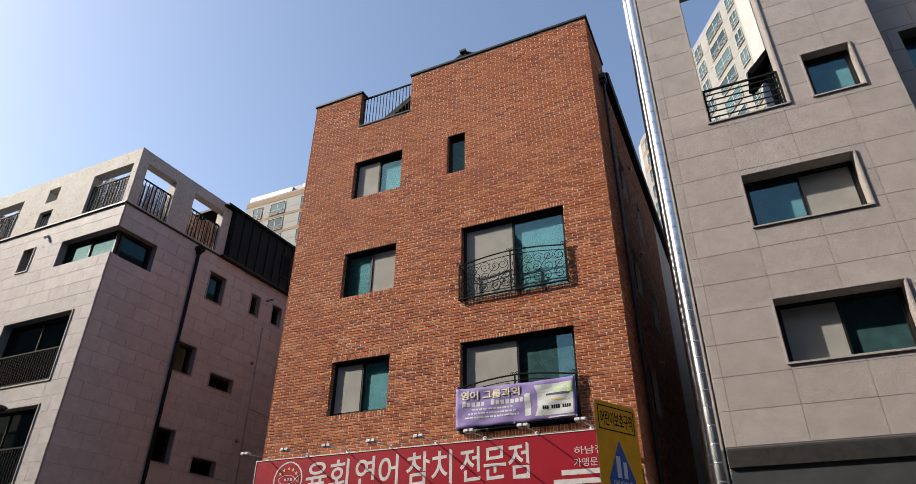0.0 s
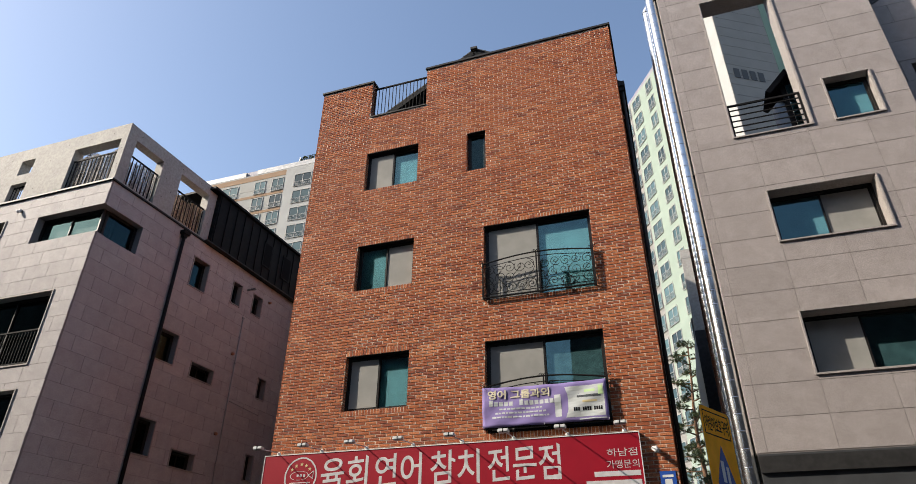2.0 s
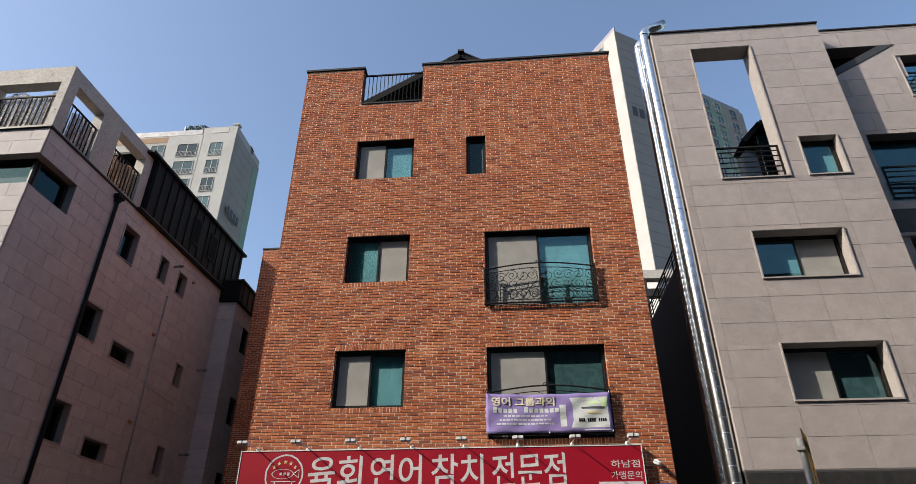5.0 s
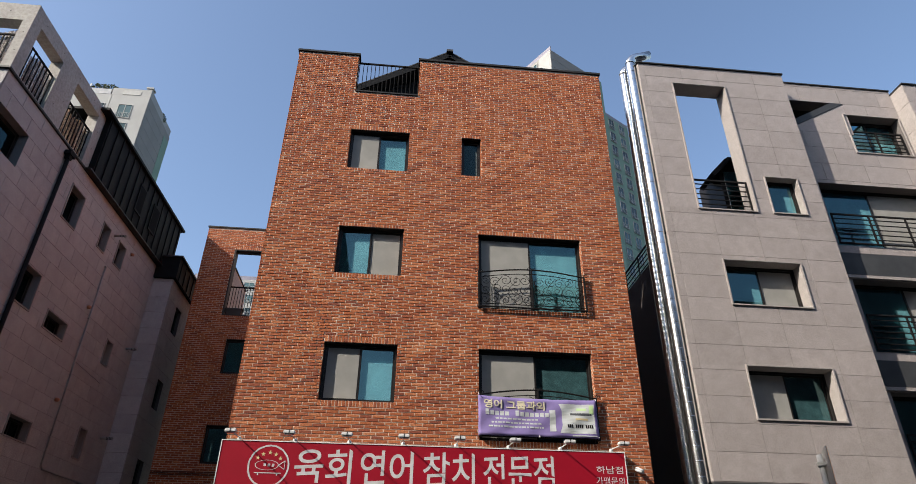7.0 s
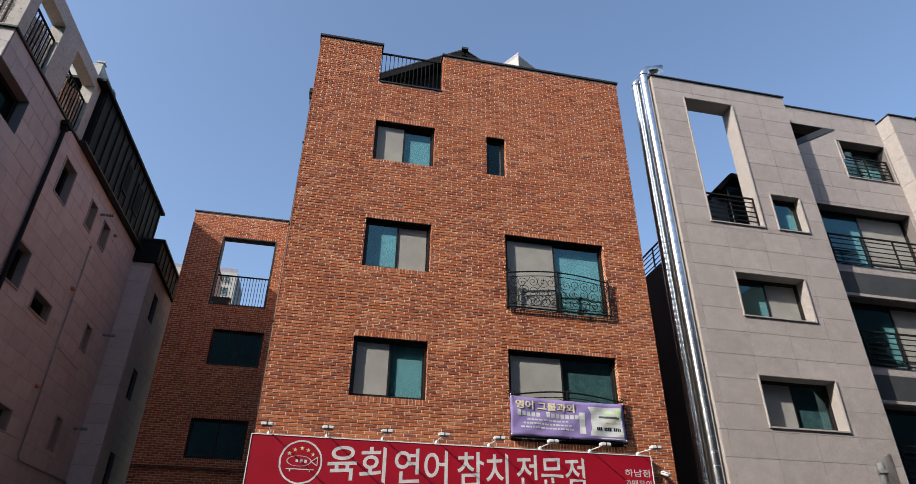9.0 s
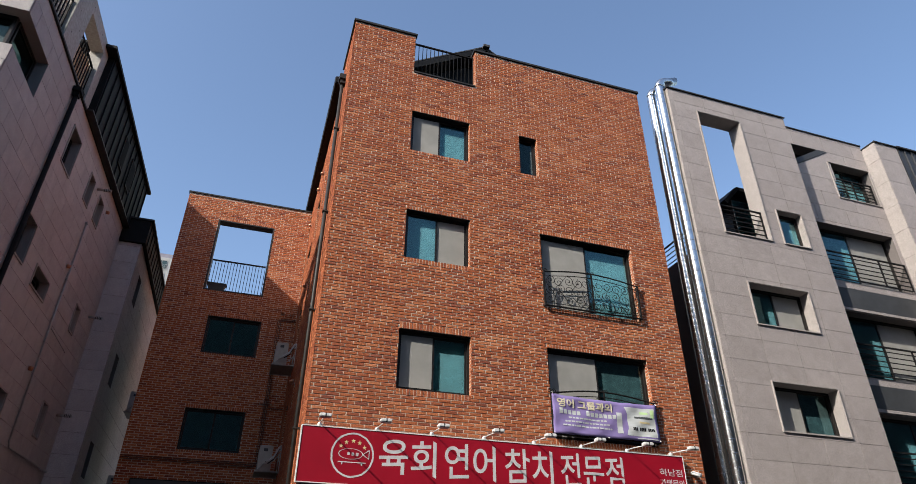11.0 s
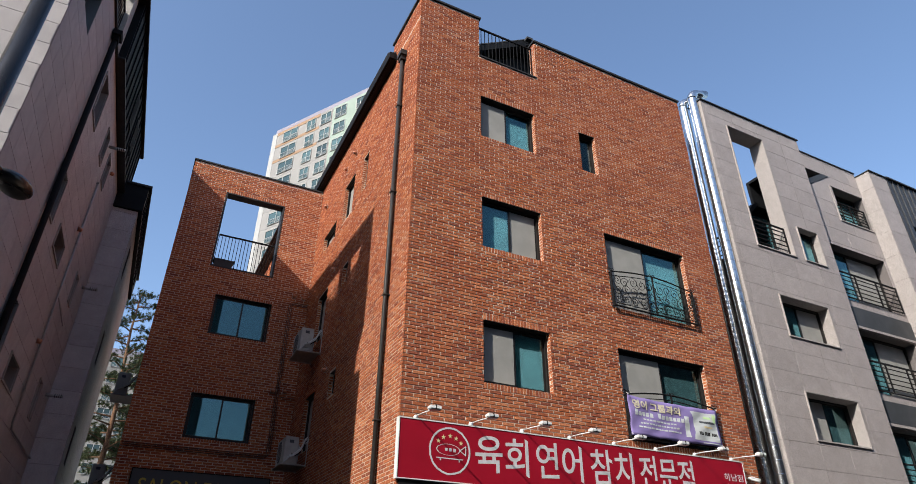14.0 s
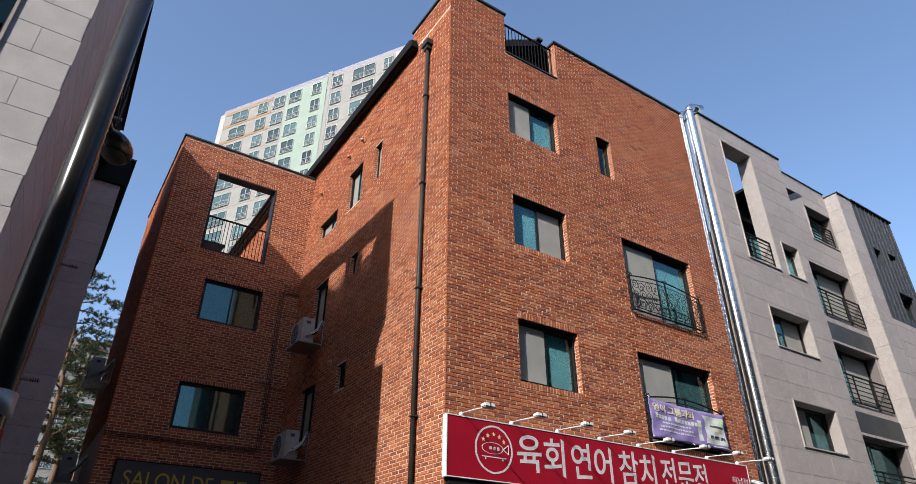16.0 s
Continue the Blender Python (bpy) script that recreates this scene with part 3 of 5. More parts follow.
# terrace and gable roof
part("terrace_floor", boxes(FP, (-9.47, -1.8, -1.9, -0.25, 12.7, 12.9)), M_FLASH_SHADE, house)
bm = bmesh.new()
RIDGE = (-5.60, 16.15)
prof = [(-9.47, 12.9), (-1.8, 12.9), (-1.8, 13.9), (RIDGE[0], RIDGE[1] - 0.2), (-9.47, 13.8)]
ring = [[bm.verts.new((x, y, z)) for x, z in prof] for y in (12.86, 13.0)]
bm.faces.new(ring[0])
bm.faces.new(ring[1])
for i in range(5):
    bm.faces.new((ring[0][i], ring[0][(i + 1) % 5], ring[1][(i + 1) % 5], ring[1][i]))
part("gable_wall", bm, M_ZINC_SHADE, house)


def slope(x0, z0, x1, z1, y0, y1, t, lift=0.0):
    bm = bmesh.new()
    n = Vector((-(z1 - z0), 0, x1 - x0)).normalized()
    if n.z < 0:
        n = -n
    q = [Vector((x0, 0, z0)) + n * lift, Vector((x1, 0, z1)) + n * lift]
    v = [bm.verts.new(p + Vector((0, y, 0)) + n * k) for y in (y0, y1) for p in q for k in (0, t)]
    for f in ((0, 1, 3, 2), (4, 5, 7, 6), (0, 1, 5, 4), (2, 3, 7, 6), (1, 3, 7, 5), (0, 2, 6, 4)):
        bm.faces.new([v[i] for i in f])
    return bm


for sx in (-1, 1):
    ex, rx = RIDGE[0] + (4.16 if sx > 0 else -4.28), RIDGE[0] + sx * 0.002
    roof = part("roof", slope(ex, 13.60, rx, 16.25, 12.52, 25.9, 0.10), M_TILE, house, "charcoal gabled roof behind the parapet")
    for k in range(14):
        a = k / 14
        part("tile_course", slope(ex + (rx - ex) * a, 13.60 + 2.65 * a, ex + (rx - ex) * (a + 0.078), 13.60 + 2.65 * (a + 0.078), 12.50, 25.9, 0.035, 0.102 + 0.004 * (k % 2)), M_TILE, roof)
    for k in range(3):
        part("barge_board", slope(ex, 13.60, rx, 16.25, 12.40 + 0.035 * k, 12.44 + 0.035 * k, 0.06, -0.17 + 0.085 * k), M_ZINC_SHADE, roof)
    part("gutter", boxes(FP, (ex - 0.06, ex + 0.06, -15.0, -1.45, 13.46, 13.65)), M_ZINC_SHADE, house, "dark box gutter along the eaves")
    part("soffit", boxes(FP, (min(ex, ex - sx * 0.30), max(ex, ex - sx * 0.30), -15.0, -1.5, 13.43, 13.46)), M_ZINC_SHADE, house)
part("ridge_cap", boxes(FP, (-5.70, -5.50, -15, -1.42, 16.26, 16.34)), M_TILE, house)
# downpipe on the west side
bm = bmesh.new()
tube(bm, [(-9.80, 11.82, 12.9), (-9.80, 11.82, 0.1)], 0.042, 10)
pipe = part("downpipe", bm, M_FLASH_SHADE, house, "dark metal downpipe with a hopper", smooth=True)
bm = boxes(SW, (11.68, 11.96, 0.0, 0.17, 12.98, 13.12), (11.73, 11.91, 0.0, 0.14, 12.86, 12.98))
part("hopper", bm, M_FLASH_SHADE, pipe)
for z in (4.2, 6.6, 9.0, 11.4):
    part("pipe_clip", boxes(SW, (11.762, 11.878, 0.005, 0.137, z, z + 0.025)), M_FLASH_SHADE, pipe)
# downpipe on the east side
bm = bmesh.new()
tube(bm, [(-1.46, 11.95, 12.9), (-1.46, 11.95, 0.1)], 0.042, 10)
pipe = part("downpipe", bm, M_FLASH_SHADE, house, "dark metal downpipe with a hopper", smooth=True)
part("hopper", boxes(SE, (11.81, 12.09, 0.012, 0.17, 12.98, 13.12), (11.86, 12.04, 0.012, 0.14, 12.86, 12.98)), M_FLASH_SHADE, pipe)
# windows
for (a, b, c, d), k in zip(F_WIN, ("st", "t", "ts", "st", "st", "st")):
    # the lower right window's curtain is added to stand in for a dark reflection
    window(house, FP, a, b, c, d, 0.12, k, behind=M_CURTAIN if b > -3 and d < 7 else M_BLIND, glass_mat=M_GLASS if len(k) > 1 else M_GLASS_DARK)
for (a, b, c, d), k in zip(S_WIN, ("s", "ts", "ts", "s", "ds", "d", "ds")):
    window(house, SW, a, b, c, d, 0.10, k)
for a, b, c, d in E_WIN:
    window(house, SE, a, b, c, d, 0.10, "td")

# rear stretch of the west wall with its own eave, seen through the terrace opening
SR = facing_west(-10.15)
wall_rear = part("wall", boxes(SR, (19.6, 31, -0.4, 0.0, 9.0, 13.52)), M_MORTAR, house)
joined_bricks(SR, brick_spans(19.6, 31, 9.8, 13.5, [], lead=False), wall_rear, seed=16)
for k in range(3):
    part("rear_eave", boxes(SR, (19.9, 31, -0.3, 0.16 + 0.09 * k, 13.5 + 0.08 * k, 13.575 + 0.08 * k)), M_FLASH_SHADE, house)

# ---- rear brick wing ----
wing = thing("rear_brick_house", (-11.7, 22, 0), "dark red brick house with a square roof terrace opening", "building")
RP = facing_street(18.9)
R_HOLE = (-12.68, -10.88, 9.87, 12.42)
R_WIN = [(-12.36, -10.77, 7.85, 9.03), (-12.42, -10.77, 5.05, 6.20)]
wall_wing = part("wall", holed(RP, -13.75, -9.74, 0, 13.28, [R_HOLE, *R_WIN], 0.3), M_MORTAR, wing)
joined_bricks(RP, [s for s in brick_spans(-13.76, -9.735, 0.02, 13.28, [R_HOLE, *R_WIN]) if s[3] > 3.4], wall_wing, seed=9)
jambs(RP, R_WIN, 0.075, wall_wing, 60)
WW = facing_west(-13.75)
ww = part("wall", holed(WW, 19.2, 24.4, 0, 13.28, [], 0.25), M_MORTAR, wing)
joined_bricks(WW, brick_spans(18.89, 24.4, 5.0, 13.28, [], lead=False), ww, seed=10)
part("inner_render", boxes(facing_east(-13.5), (19.2, 24.4, 0.0, 0.02, 9.8, 13.2)), M_CONCRETE, wing)
part("terrace_floor", boxes(RP, (-13.5, -9.74, -5.5, -0.3, 9.6, 9.8)), M_CONCRETE, wing)
part("parapet_cap", boxes(RP, (-13.79, -9.75, -0.33, 0.04, 13.282, 13.33)), M_FLASH_SHADE, wing)
part("parapet_cap", boxes(RP, (-13.79, -13.46, -5.5, -0.335, 13.282, 13.33)), M_FLASH_SHADE, wing)
for r in ((-12.68, -10.88, -0.30, 0.015, 12.38, 12.419), (-12.68, -10.88, -0.30, 0.015, 9.872, 9.91), (-12.679, -12.63, -0.30, 0.015, 9.91, 12.38), (-10.93, -10.881, -0.30, 0.015, 9.91, 12.38)):
    part("opening_lining", boxes(RP, r), M_FLASH_SHADE, wing)
bars(RP, -12.61, -10.95, 9.93, 11.02, -0.15, 0.10, wing, label="thin black railing in the terrace opening")
# blinds added here stop the view through and stand in for reflected sky
window(wing, RP, *R_WIN[0], 0.08, "tt", M_GLASS)
window(wing, RP, *R_WIN[1], 0.08, "tt", M_GLASS)

# ---- pale granite building with a concrete roof frame ----
stone = thing("granite_building", (-20, 14, 0), "pale granite apartment house with concrete roof frame and metal attic", "building")
LW = (Vector((-16.374, 0, 0)), Vector((0.037, 0.9993, 0)), Vector((0.9993, -0.037, 0)))
LF = facing_street(10.1)
L_SIDE = [(10.4, 11.55, 10.33, 11.27), (13.78, 14.50, 10.38, 11.41), (15.82, 16.27, 10.62, 11.42), (16.97, 17.48, 10.66, 11.42), (13.15, 13.90, 7.68, 8.62), (14.67, 15.70, 7.57, 8.03),
          (13.13, 13.81, 4.95, 5.93), (14.65, 15.62, 4.84, 5.32), (18.05, 18.45, 7.78, 8.5), (18.05, 18.45, 4.98, 5.8)]
L_FRONT = [(-18.5, -15.9, 10.36, 11.27), (-20.35, -19.83, 10.52, 11.36), (-19.8, -16.78, 6.58, 8.62), (-19.8, -16.85, 3.85, 5.90), (-24.5, -21.6, 6.58, 8.62)]
ls = part("wall", holed(LW, 10.4, 19.95, 0, 12.08, L_SIDE, 0.3), M_JOINT_FINE, stone)
lf = part("wall", holed(LF, -26, -15.99, 0, 12.08, L_FRONT, 0.3), M_JOINT_FINE, stone)
panels(LW, 10.10, 19.95, 3.1, 12.08, L_SIDE + [(10.0, 10.4, 10.33, 11.27)], 0.87, 0.43, M_GRANITE_PALE, ls, gap=0.007)
panels(LF, -26, -15.98, 3.1, 12.08, L_FRONT, 0.87, 0.43, M_GRANITE_PALE, lf, gap=0.005, thick=0.008)
part("wall", boxes(LF, (-26, -16.2, -18, -9.85, 0, 12.0)), M_JOINT, stone)
part("ledge", boxes(LF, (-26, -15.93, -0.3, 0.06, 12.082, 12.13)), M_FLASH_SHADE, stone)
part("ledge", boxes(LW, (10.401, 14.13, -0.3, 0.06, 12.082, 12.13)), M_FLASH_SHADE, stone)
C_FRONT = [(-18.05, -16.22, 12.2, 13.70), (-20.30, -19.72, 13.20, 13.77), (-20.36, -19.70, 12.2, 12.84), (-24.6, -21.6, 12.2, 13.68)]
C_SIDE = [(10.45, 11.60, 12.2, 13.81), (12.40, 13.76, 12.2, 13.86)]
part("concrete_frame", holed(LF, -26, -15.98, 12.132, 14.25, C_FRONT, 0.32), M_CONCRETE, stone, "raw concrete roof frame with square openings")
part("concrete_frame", holed(LW, 10.42, 14.13, 12.132, 14.25, C_SIDE, 0.32, 0.01), M_CONCRETE, stone)
part("roof_slab", boxes(LF, (-26, -16.2, -9, -0.4, 11.9, 12.1)), M_CONCRETE, stone)
# added sheets keep skylight out of the hollow house and darken its windows
part("inner_wall", boxes(LW, (11.4, 19.8, -1.1, -1.0, 0, 11.88)), M_LIGHT_BLOCK, stone)
part("inner_wall", boxes(LF, (-25.9, -17.1, -1.4, -1.3, 0, 11.88)), M_LIGHT_BLOCK, stone)


def reeds(pl, u0, u1, z0, z1, d, material, seed):
    rnd, bm = random.Random(seed), bmesh.new()
    u = u0
    while u < u1:
        top = z1 + 0.10 * math.sin(u * 5 + seed) + rnd.uniform(-0.03, 0.03)
        lean = rnd.uniform(-0.02, 0.02)
        w, e, f = rnd.uniform(0.008, 0.014), d + rnd.uniform(-0.004, 0.004), rnd.uniform(-0.004, 0.004)
        lo = [bm.verts.new(at(pl, x, y, z0)) for x, y in ((u, e), (u + w, e + f), (u + w, e + f - 0.005), (u, e - 0.005))]
        hi = [bm.verts.new(at(pl, x + lean, y, top)) for x, y in ((u, e), (u + w, e + f), (u + w, e + f - 0.005), (u, e - 0.005))]
        bm.faces.new(hi)
        for i in range(4):
            k = (i + 1) % 4
            bm.faces.new((lo[i], lo[k], hi[k], hi[i]))
        u += w * rnd.uniform(0.7, 1.0)
    tagged(part("reed_fence", bm, material, stone, "dry reed fence tied behind the railing", normals=False), kind="stuff")


for (a, b, c, d), pl, m, sd in ((C_FRONT[0], LF, M_REED_GREY, 1), (C_FRONT[3], LF, M_REED_GREY, 4), (C_SIDE[0], LW, M_REED_GREY, 2), (C_SIDE[1], LW, M_REED, 3)):
    bars(pl, a + 0.01, b - 0.01, c + 0.02, c + 1.10, -0.10, 0.15, stone, r=0.011)
    reeds(pl, a + 0.01, b - 0.01, c, c + (1.22 if pl is LF else 1.02), -0.16, m, sd)
bars(LF, -20.35, -19.71, 12.21, 12.80, -0.12, 0.12, stone)
part("awning", boxes(LW, (12.7, 14.1, -1.3, -0.45, 13.28, 13.40), (12.7, 12.76, -1.3, -1.24, 12.1, 13.28)), M_BLACK, stone, "dark terrace awning")
# tie holes of the concrete shuttering
for u, z in ((10.6, 14.05), (11.5, 14.05), (12.4, 14.05), (13.3, 14.05), (11.85, 12.6), (11.85, 13.3), (12.15, 12.95), (13.95, 12.8), (13.95, 13.4)):
    part("tie_hole", boxes(LW, (u - 0.016, u + 0.016, 0.010, 0.013, z - 0.016, z + 0.016)), M_JOINT, stone)
for u, z in ((-16.6, 13.98), (-17.5, 13.98), (-18.4, 13.98), (-19.0, 13.5), (-18.6, 12.9), (-19.3, 12.5), (-20.8, 13.9), (-20.9, 12.9), (-16.08, 13.3), (-16.08, 12.7)):
    part("tie_hole", boxes(LF, (u - 0.016, u + 0.016, 0.0, 0.003, z - 0.016, z + 0.016)), M_JOINT, stone)
# dark metal attic
attic = part("metal_attic", boxes(LW, (14.14, 20.75, -4.0, 0.17, 12.13, 14.08)), M_ZINC_SHADE, stone, "dark standing-seam metal attic")
for k in range(15):
    u = 14.20 + k * 0.455
    part("seam", boxes(LW, (u - 0.012, u + 0.012, 0.17, 0.205, 12.15, 14.07)), M_ZINC_SHADE, attic)
part("eave", boxes(LW, (13.72, 20.9, -4.2, 0.27, 14.082, 14.17)), M_ZINC_SHADE, attic)
part("eave", boxes(LW, (13.95, 20.02, 0.025, 0.21, 12.085, 12.128)), M_FLASH_SHADE, attic)
for u0, u1 in ((16.85, 17.36), (18.08, 18.64)):
    part("attic_window", boxes(LW, (u0, u1, 0.172, 0.21, 12.60, 13.62)), M_ZINC_SHADE, attic)
    part("attic_pane", boxes(LW, (u0 + 0.05, u1 - 0.05, 0.21, 0.214, 12.66, 13.56)), M_PANE_DARK, attic)
# stepped rear part
RB = facing_east(-14.95)
RS = facing_street(19.96)
B_WIN = [(20.9, 21.5, 9.95, 10.95), (20.9, 21.5, 7.2, 8.2), (20.9, 21.5, 4.5, 5.5)]
rb = part("wall", holed(RB, 20.26, 27, 0, 11.62, B_WIN, 0.3), M_JOINT, stone)
rs = part("wall", holed(RS, -15.66, -14.95, 0, 11.62, [], 0.3), M_JOINT, stone)
panels(RS, -15.65, -14.95, 3.1, 11.62, [], 0.88, 0.60, M_GRANITE_PALE, rs, shift=0)
panels(RB, 19.97, 27, 3.1, 11.62, B_WIN, 0.87, 0.60, M_GRANITE_PALE, rb)
cap = part("metal_cap", boxes(RB, (19.85, 27, -1.2, 0.12, 11.625, 12.45)), M_ZINC_SHADE, stone)
for k in range(12):
    part("seam", boxes(RB, (20.1 + k * 0.5, 20.13 + k * 0.5, 0.12, 0.15, 11.65, 12.42)), M_ZINC_SHADE, cap)
part("eave", boxes(RB, (19.8, 27, -1.3, 0.2, 12.452, 12.52)), M_FLASH_SHADE, cap)
for w in B_WIN:
    window(stone, RB, *w, 0.1, "t", M_GLASS_DARK, behind=M_CURTAIN)
for w in L_SIDE[1:]:
    window(stone, LW, *w, 0.18, "d" if w[1] - w[0] < 0.9 else "dd", M_GLASS_DARK, behind=M_CURTAIN)
window(stone, LW, 10.45, 11.55, 10.33, 11.27, 0.22, "d", M_GLASS_DARK, behind=M_CURTAIN)
window(stone, LF, -18.5, -16.22, 10.36, 11.27, 0.22, "tt", M_GLASS_DARK, behind=M_BLIND)
for w, k in zip(L_FRONT[1:], ("d", "dd", "dd", "dd")):
    window(stone, LF, *w, 0.22, k, M_GLASS_DARK, behind=M_CURTAIN)
for w in L_FRONT[2:]:
    bars(LF, w[0] + 0.02, w[1] - 0.02, w[2] + 0.06, w[2] + 1.0, -0.08, 0.11, stone)


def surround(pl, h, material, parent, t=0.035, proud=0.035, depth=0.2):
    u0, u1, z0, z1 = h
    for r in ((u0 - t, u1 + t, z1, z1 + t), (u0 - t, u1 + t, z0 - t, z0), (u0 - t, u0, z0, z1), (u1, u1 + t, z0, z1)):
        part("window_surround", boxes(pl, (r[0], r[1], 0.0, proud, r[2], r[3])), material, parent)


for w in L_SIDE[1:]:
    surround(LW, w, M_TRIM, stone)
for w in L_FRONT[1:]:
    surround(LF, w, M_TRIM, stone)
bm = bmesh.new()
tube(bm, [(-15.80, 13.05, 11.75), (-15.80, 13.05, 0.1)], 0.055, 10)
pipe = part("downpipe", bm, M_BLACK, stone, "black downpipe with a funnel head", smooth=True)
part("hopper", boxes(LW, (12.92, 13.2, 0.02, 0.2, 11.83, 11.95), (12.98, 13.13, 0.03, 0.16, 11.72, 11.83)), M_BLACK, pipe)

# ---- grey granite building ----
grey = thing("grey_granite_building", (4, 15, 0), "grey speckled granite apartment house with a framed terrace opening", "building")
GF, GR = facing_street(11.1), facing_street(11.6)
G_HOLE = (0.68, 2.20, 10.15, 14.37)
G_WIN = [(2.66, 3.53, 10.15, 11.25), (1.00, 2.93, 7.53, 8.68), (0.98, 2.95, 4.89, 6.04)]
gf = part("wall", holed(GF, -0.25, 4.1, 3.6, 15.06, [G_HOLE, *G_WIN], 0.45), M_JOINT, grey)
panels(GF, -0.25, 4.1, 3.62, 15.06, [G_HOLE, *G_WIN], 1.08, 0.578, M_GRANITE, gf, shift=0.0, start=0.157, gap=0.006, thick=0.006)
part("parapet_cap", boxes(GF, (-0.29, 4.13, -0.49, 0.05, 15.062, 15.10)), M_FLASH_SHADE, grey)
GW = facing_west(0.55)
# side wall without stone panels, all in the dark joint colour
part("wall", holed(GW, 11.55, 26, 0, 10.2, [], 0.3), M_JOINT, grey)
panels(facing_west(-0.25), 11.1, 11.55, 3.62, 15.06, [], 0.46, 1.156, M_TRIM, gf, shift=0)
part("wall", boxes(GF, (-0.24, 4.1, -0.4, 0.0, 0, 3.6)), M_SHOP, grey)
for h in (G_HOLE, *G_WIN):
    u0, u1, z0, z1 = h
    dd = 0.45 if h is G_HOLE else 0.30
    for r in ((u0, u1, z1 - 0.012, z1), (u0, u1, z0, z0 + 0.012), (u0, u0 + 0.012, z0, z1), (u1 - 0.012, u1, z0, z1)):
        part("reveal_lining", boxes(GF, (r[0], r[1], -dd, 0.018, r[2], r[3])), M_TRIM, grey)
    surround(GF, h, M_TRIM, grey, 0.03, 0.04)
window(grey, GF, *[v + o for v, o in zip(G_WIN[0], (0.013, -0.013, 0.013, -0.013))], 0.17, "t")
window(grey, GF, *[v + o for v, o in zip(G_WIN[1], (0.013, -0.013, 0.013, -0.013))], 0.27, "ts")
window(grey, GF, *[v + o for v, o in zip(G_WIN[2], (0.013, -0.013, 0.013, -0.013))], 0.27, "st", behind=M_CURTAIN)
bars(GF, 0.70, 2.18, 10.20, 11.12, -0.10, 0.15, grey, horizontal=True, r=0.011)
part("terrace_floor", boxes(GF, (0.86, 4.1, -14, -0.45, 9.9, 10.1)), M_CONCRETE, grey)
def prism(profile, y0, y1):
    bm = bmesh.new()
    a, b = ([bm.verts.new((x, y, z)) for x, z in profile] for y in (y0, y1))
    bm.faces.new(a)
    bm.faces.new(b)
    for k in range(len(profile)):
        q = (k + 1) % len(profile)
        bm.faces.new((a[k], a[q], b[q], b[k]))
    return bm


DN = facing_street(12.2)
part("dormer", boxes(DN, (2.12, 4.0, -1.2, 0.0, 10.1, 12.36)), M_FRAME, grey, "dark-framed glazed dormer on the terrace")
part("dormer_blind", boxes(DN, (2.24, 3.9, 0.003, 0.010, 10.2, 12.2)), M_BLIND, grey)
sheet("dormer_pane", boxes(DN, (2.24, 3.9, 0.030, 0.036, 10.2, 12.2)), M_GLASS, grey, -Y)
part("dormer_mullion", boxes(DN, (3.0, 3.06, 0.012, 0.06, 10.1, 12.3)), M_FRAME, grey)
part("dormer_sill", boxes(DN, (2.10, 4.0, 0.0, 0.07, 10.1, 10.2)), M_FRAME, grey)
part("dormer_roof", slope(1.84, 11.86, 2.36, 12.42, 11.95, 12.7, 0.13), M_ZINC_SHADE, grey, "dark sloping dormer roof")
part("dormer_roof", boxes(DN, (2.33, 4.0, -1.2, 0.25, 12.42, 12.55)), M_ZINC_SHADE, grey)
# recessed bay
G_REC = [(6.08, 7.80, 12.77, 14.16), (4.14, 6.20, 13.42, 14.60), (4.55, 7.75, 9.62, 11.60), (4.6, 7.72, 6.72, 8.64), (4.6, 7.72, 3.85, 5.75)]
gr = part("wall", holed(GR, 4.1, 7.9, 3.0, 15.27, G_REC, 0.4), M_JOINT, grey)
panels(GR, 4.1, 7.9, 3.62, 15.27, G_REC, 1.27, 0.578, M_GRANITE, gr, shift=0.4)
part("wall", boxes(GF, (4.0, 4.1, -0.55, -0.45, 3.6, 15.05)), M_JOINT, grey)
part("parapet_cap", boxes(GR, (4.1, 7.9, -0.44, 0.04, 15.272, 15.31)), M_FLASH_SHADE, grey)
window(grey, GR, *G_REC[0], 0.28, "dt")
surround(GR, G_REC[0], M_TRIM, grey, 0.03, 0.04)
bars(GR, 6.12, 7.76, 12.55, 13.62, -0.06, 0.13, grey, horizontal=True, r=0.011, posts=1)
for h, k in zip(G_REC[2:], ("ts", "ts", "td")):
    window(grey, GR, *h, 0.30, k)
    bars(GR, h[0] + 0.02, h[1] - 0.02, h[2] + 0.04, h[2] + 0.95, 0.05, 0.15, grey, horizontal=True, r=0.011, posts=2)
for z in (8.76, 5.88):
    part("dark_panel", boxes(GR, (4.12, 7.88, 0.02, 0.035, z, z + 0.62)), M_SHOP, grey, "dark grey spandrel panel between balconies")
    part("sill_band", boxes(GR, (4.12, 7.88, 0.0, 0.06, z - 0.10, z - 0.02)), M_TRIM, grey)
part("slot_sill", prism([(4.15, 13.43), (6.198, 13.43), (6.198, 14.59)], 11.593, 12.0), M_GRANITE, grey)
part("slot_band", prism([(4.15, 13.44), (6.19, 14.596), (5.80, 14.596), (4.15, 13.66)], 11.575, 12.0), M_SHOP, grey, "dark grey sloping metal band under the slot")
# near-black lining stands in for the shade inside the slot
part("slot_ceiling", boxes(GR, (4.1, 6.25, -1.6, -0.4, 14.6, 14.7)), M_ZINC_SHADE, grey)
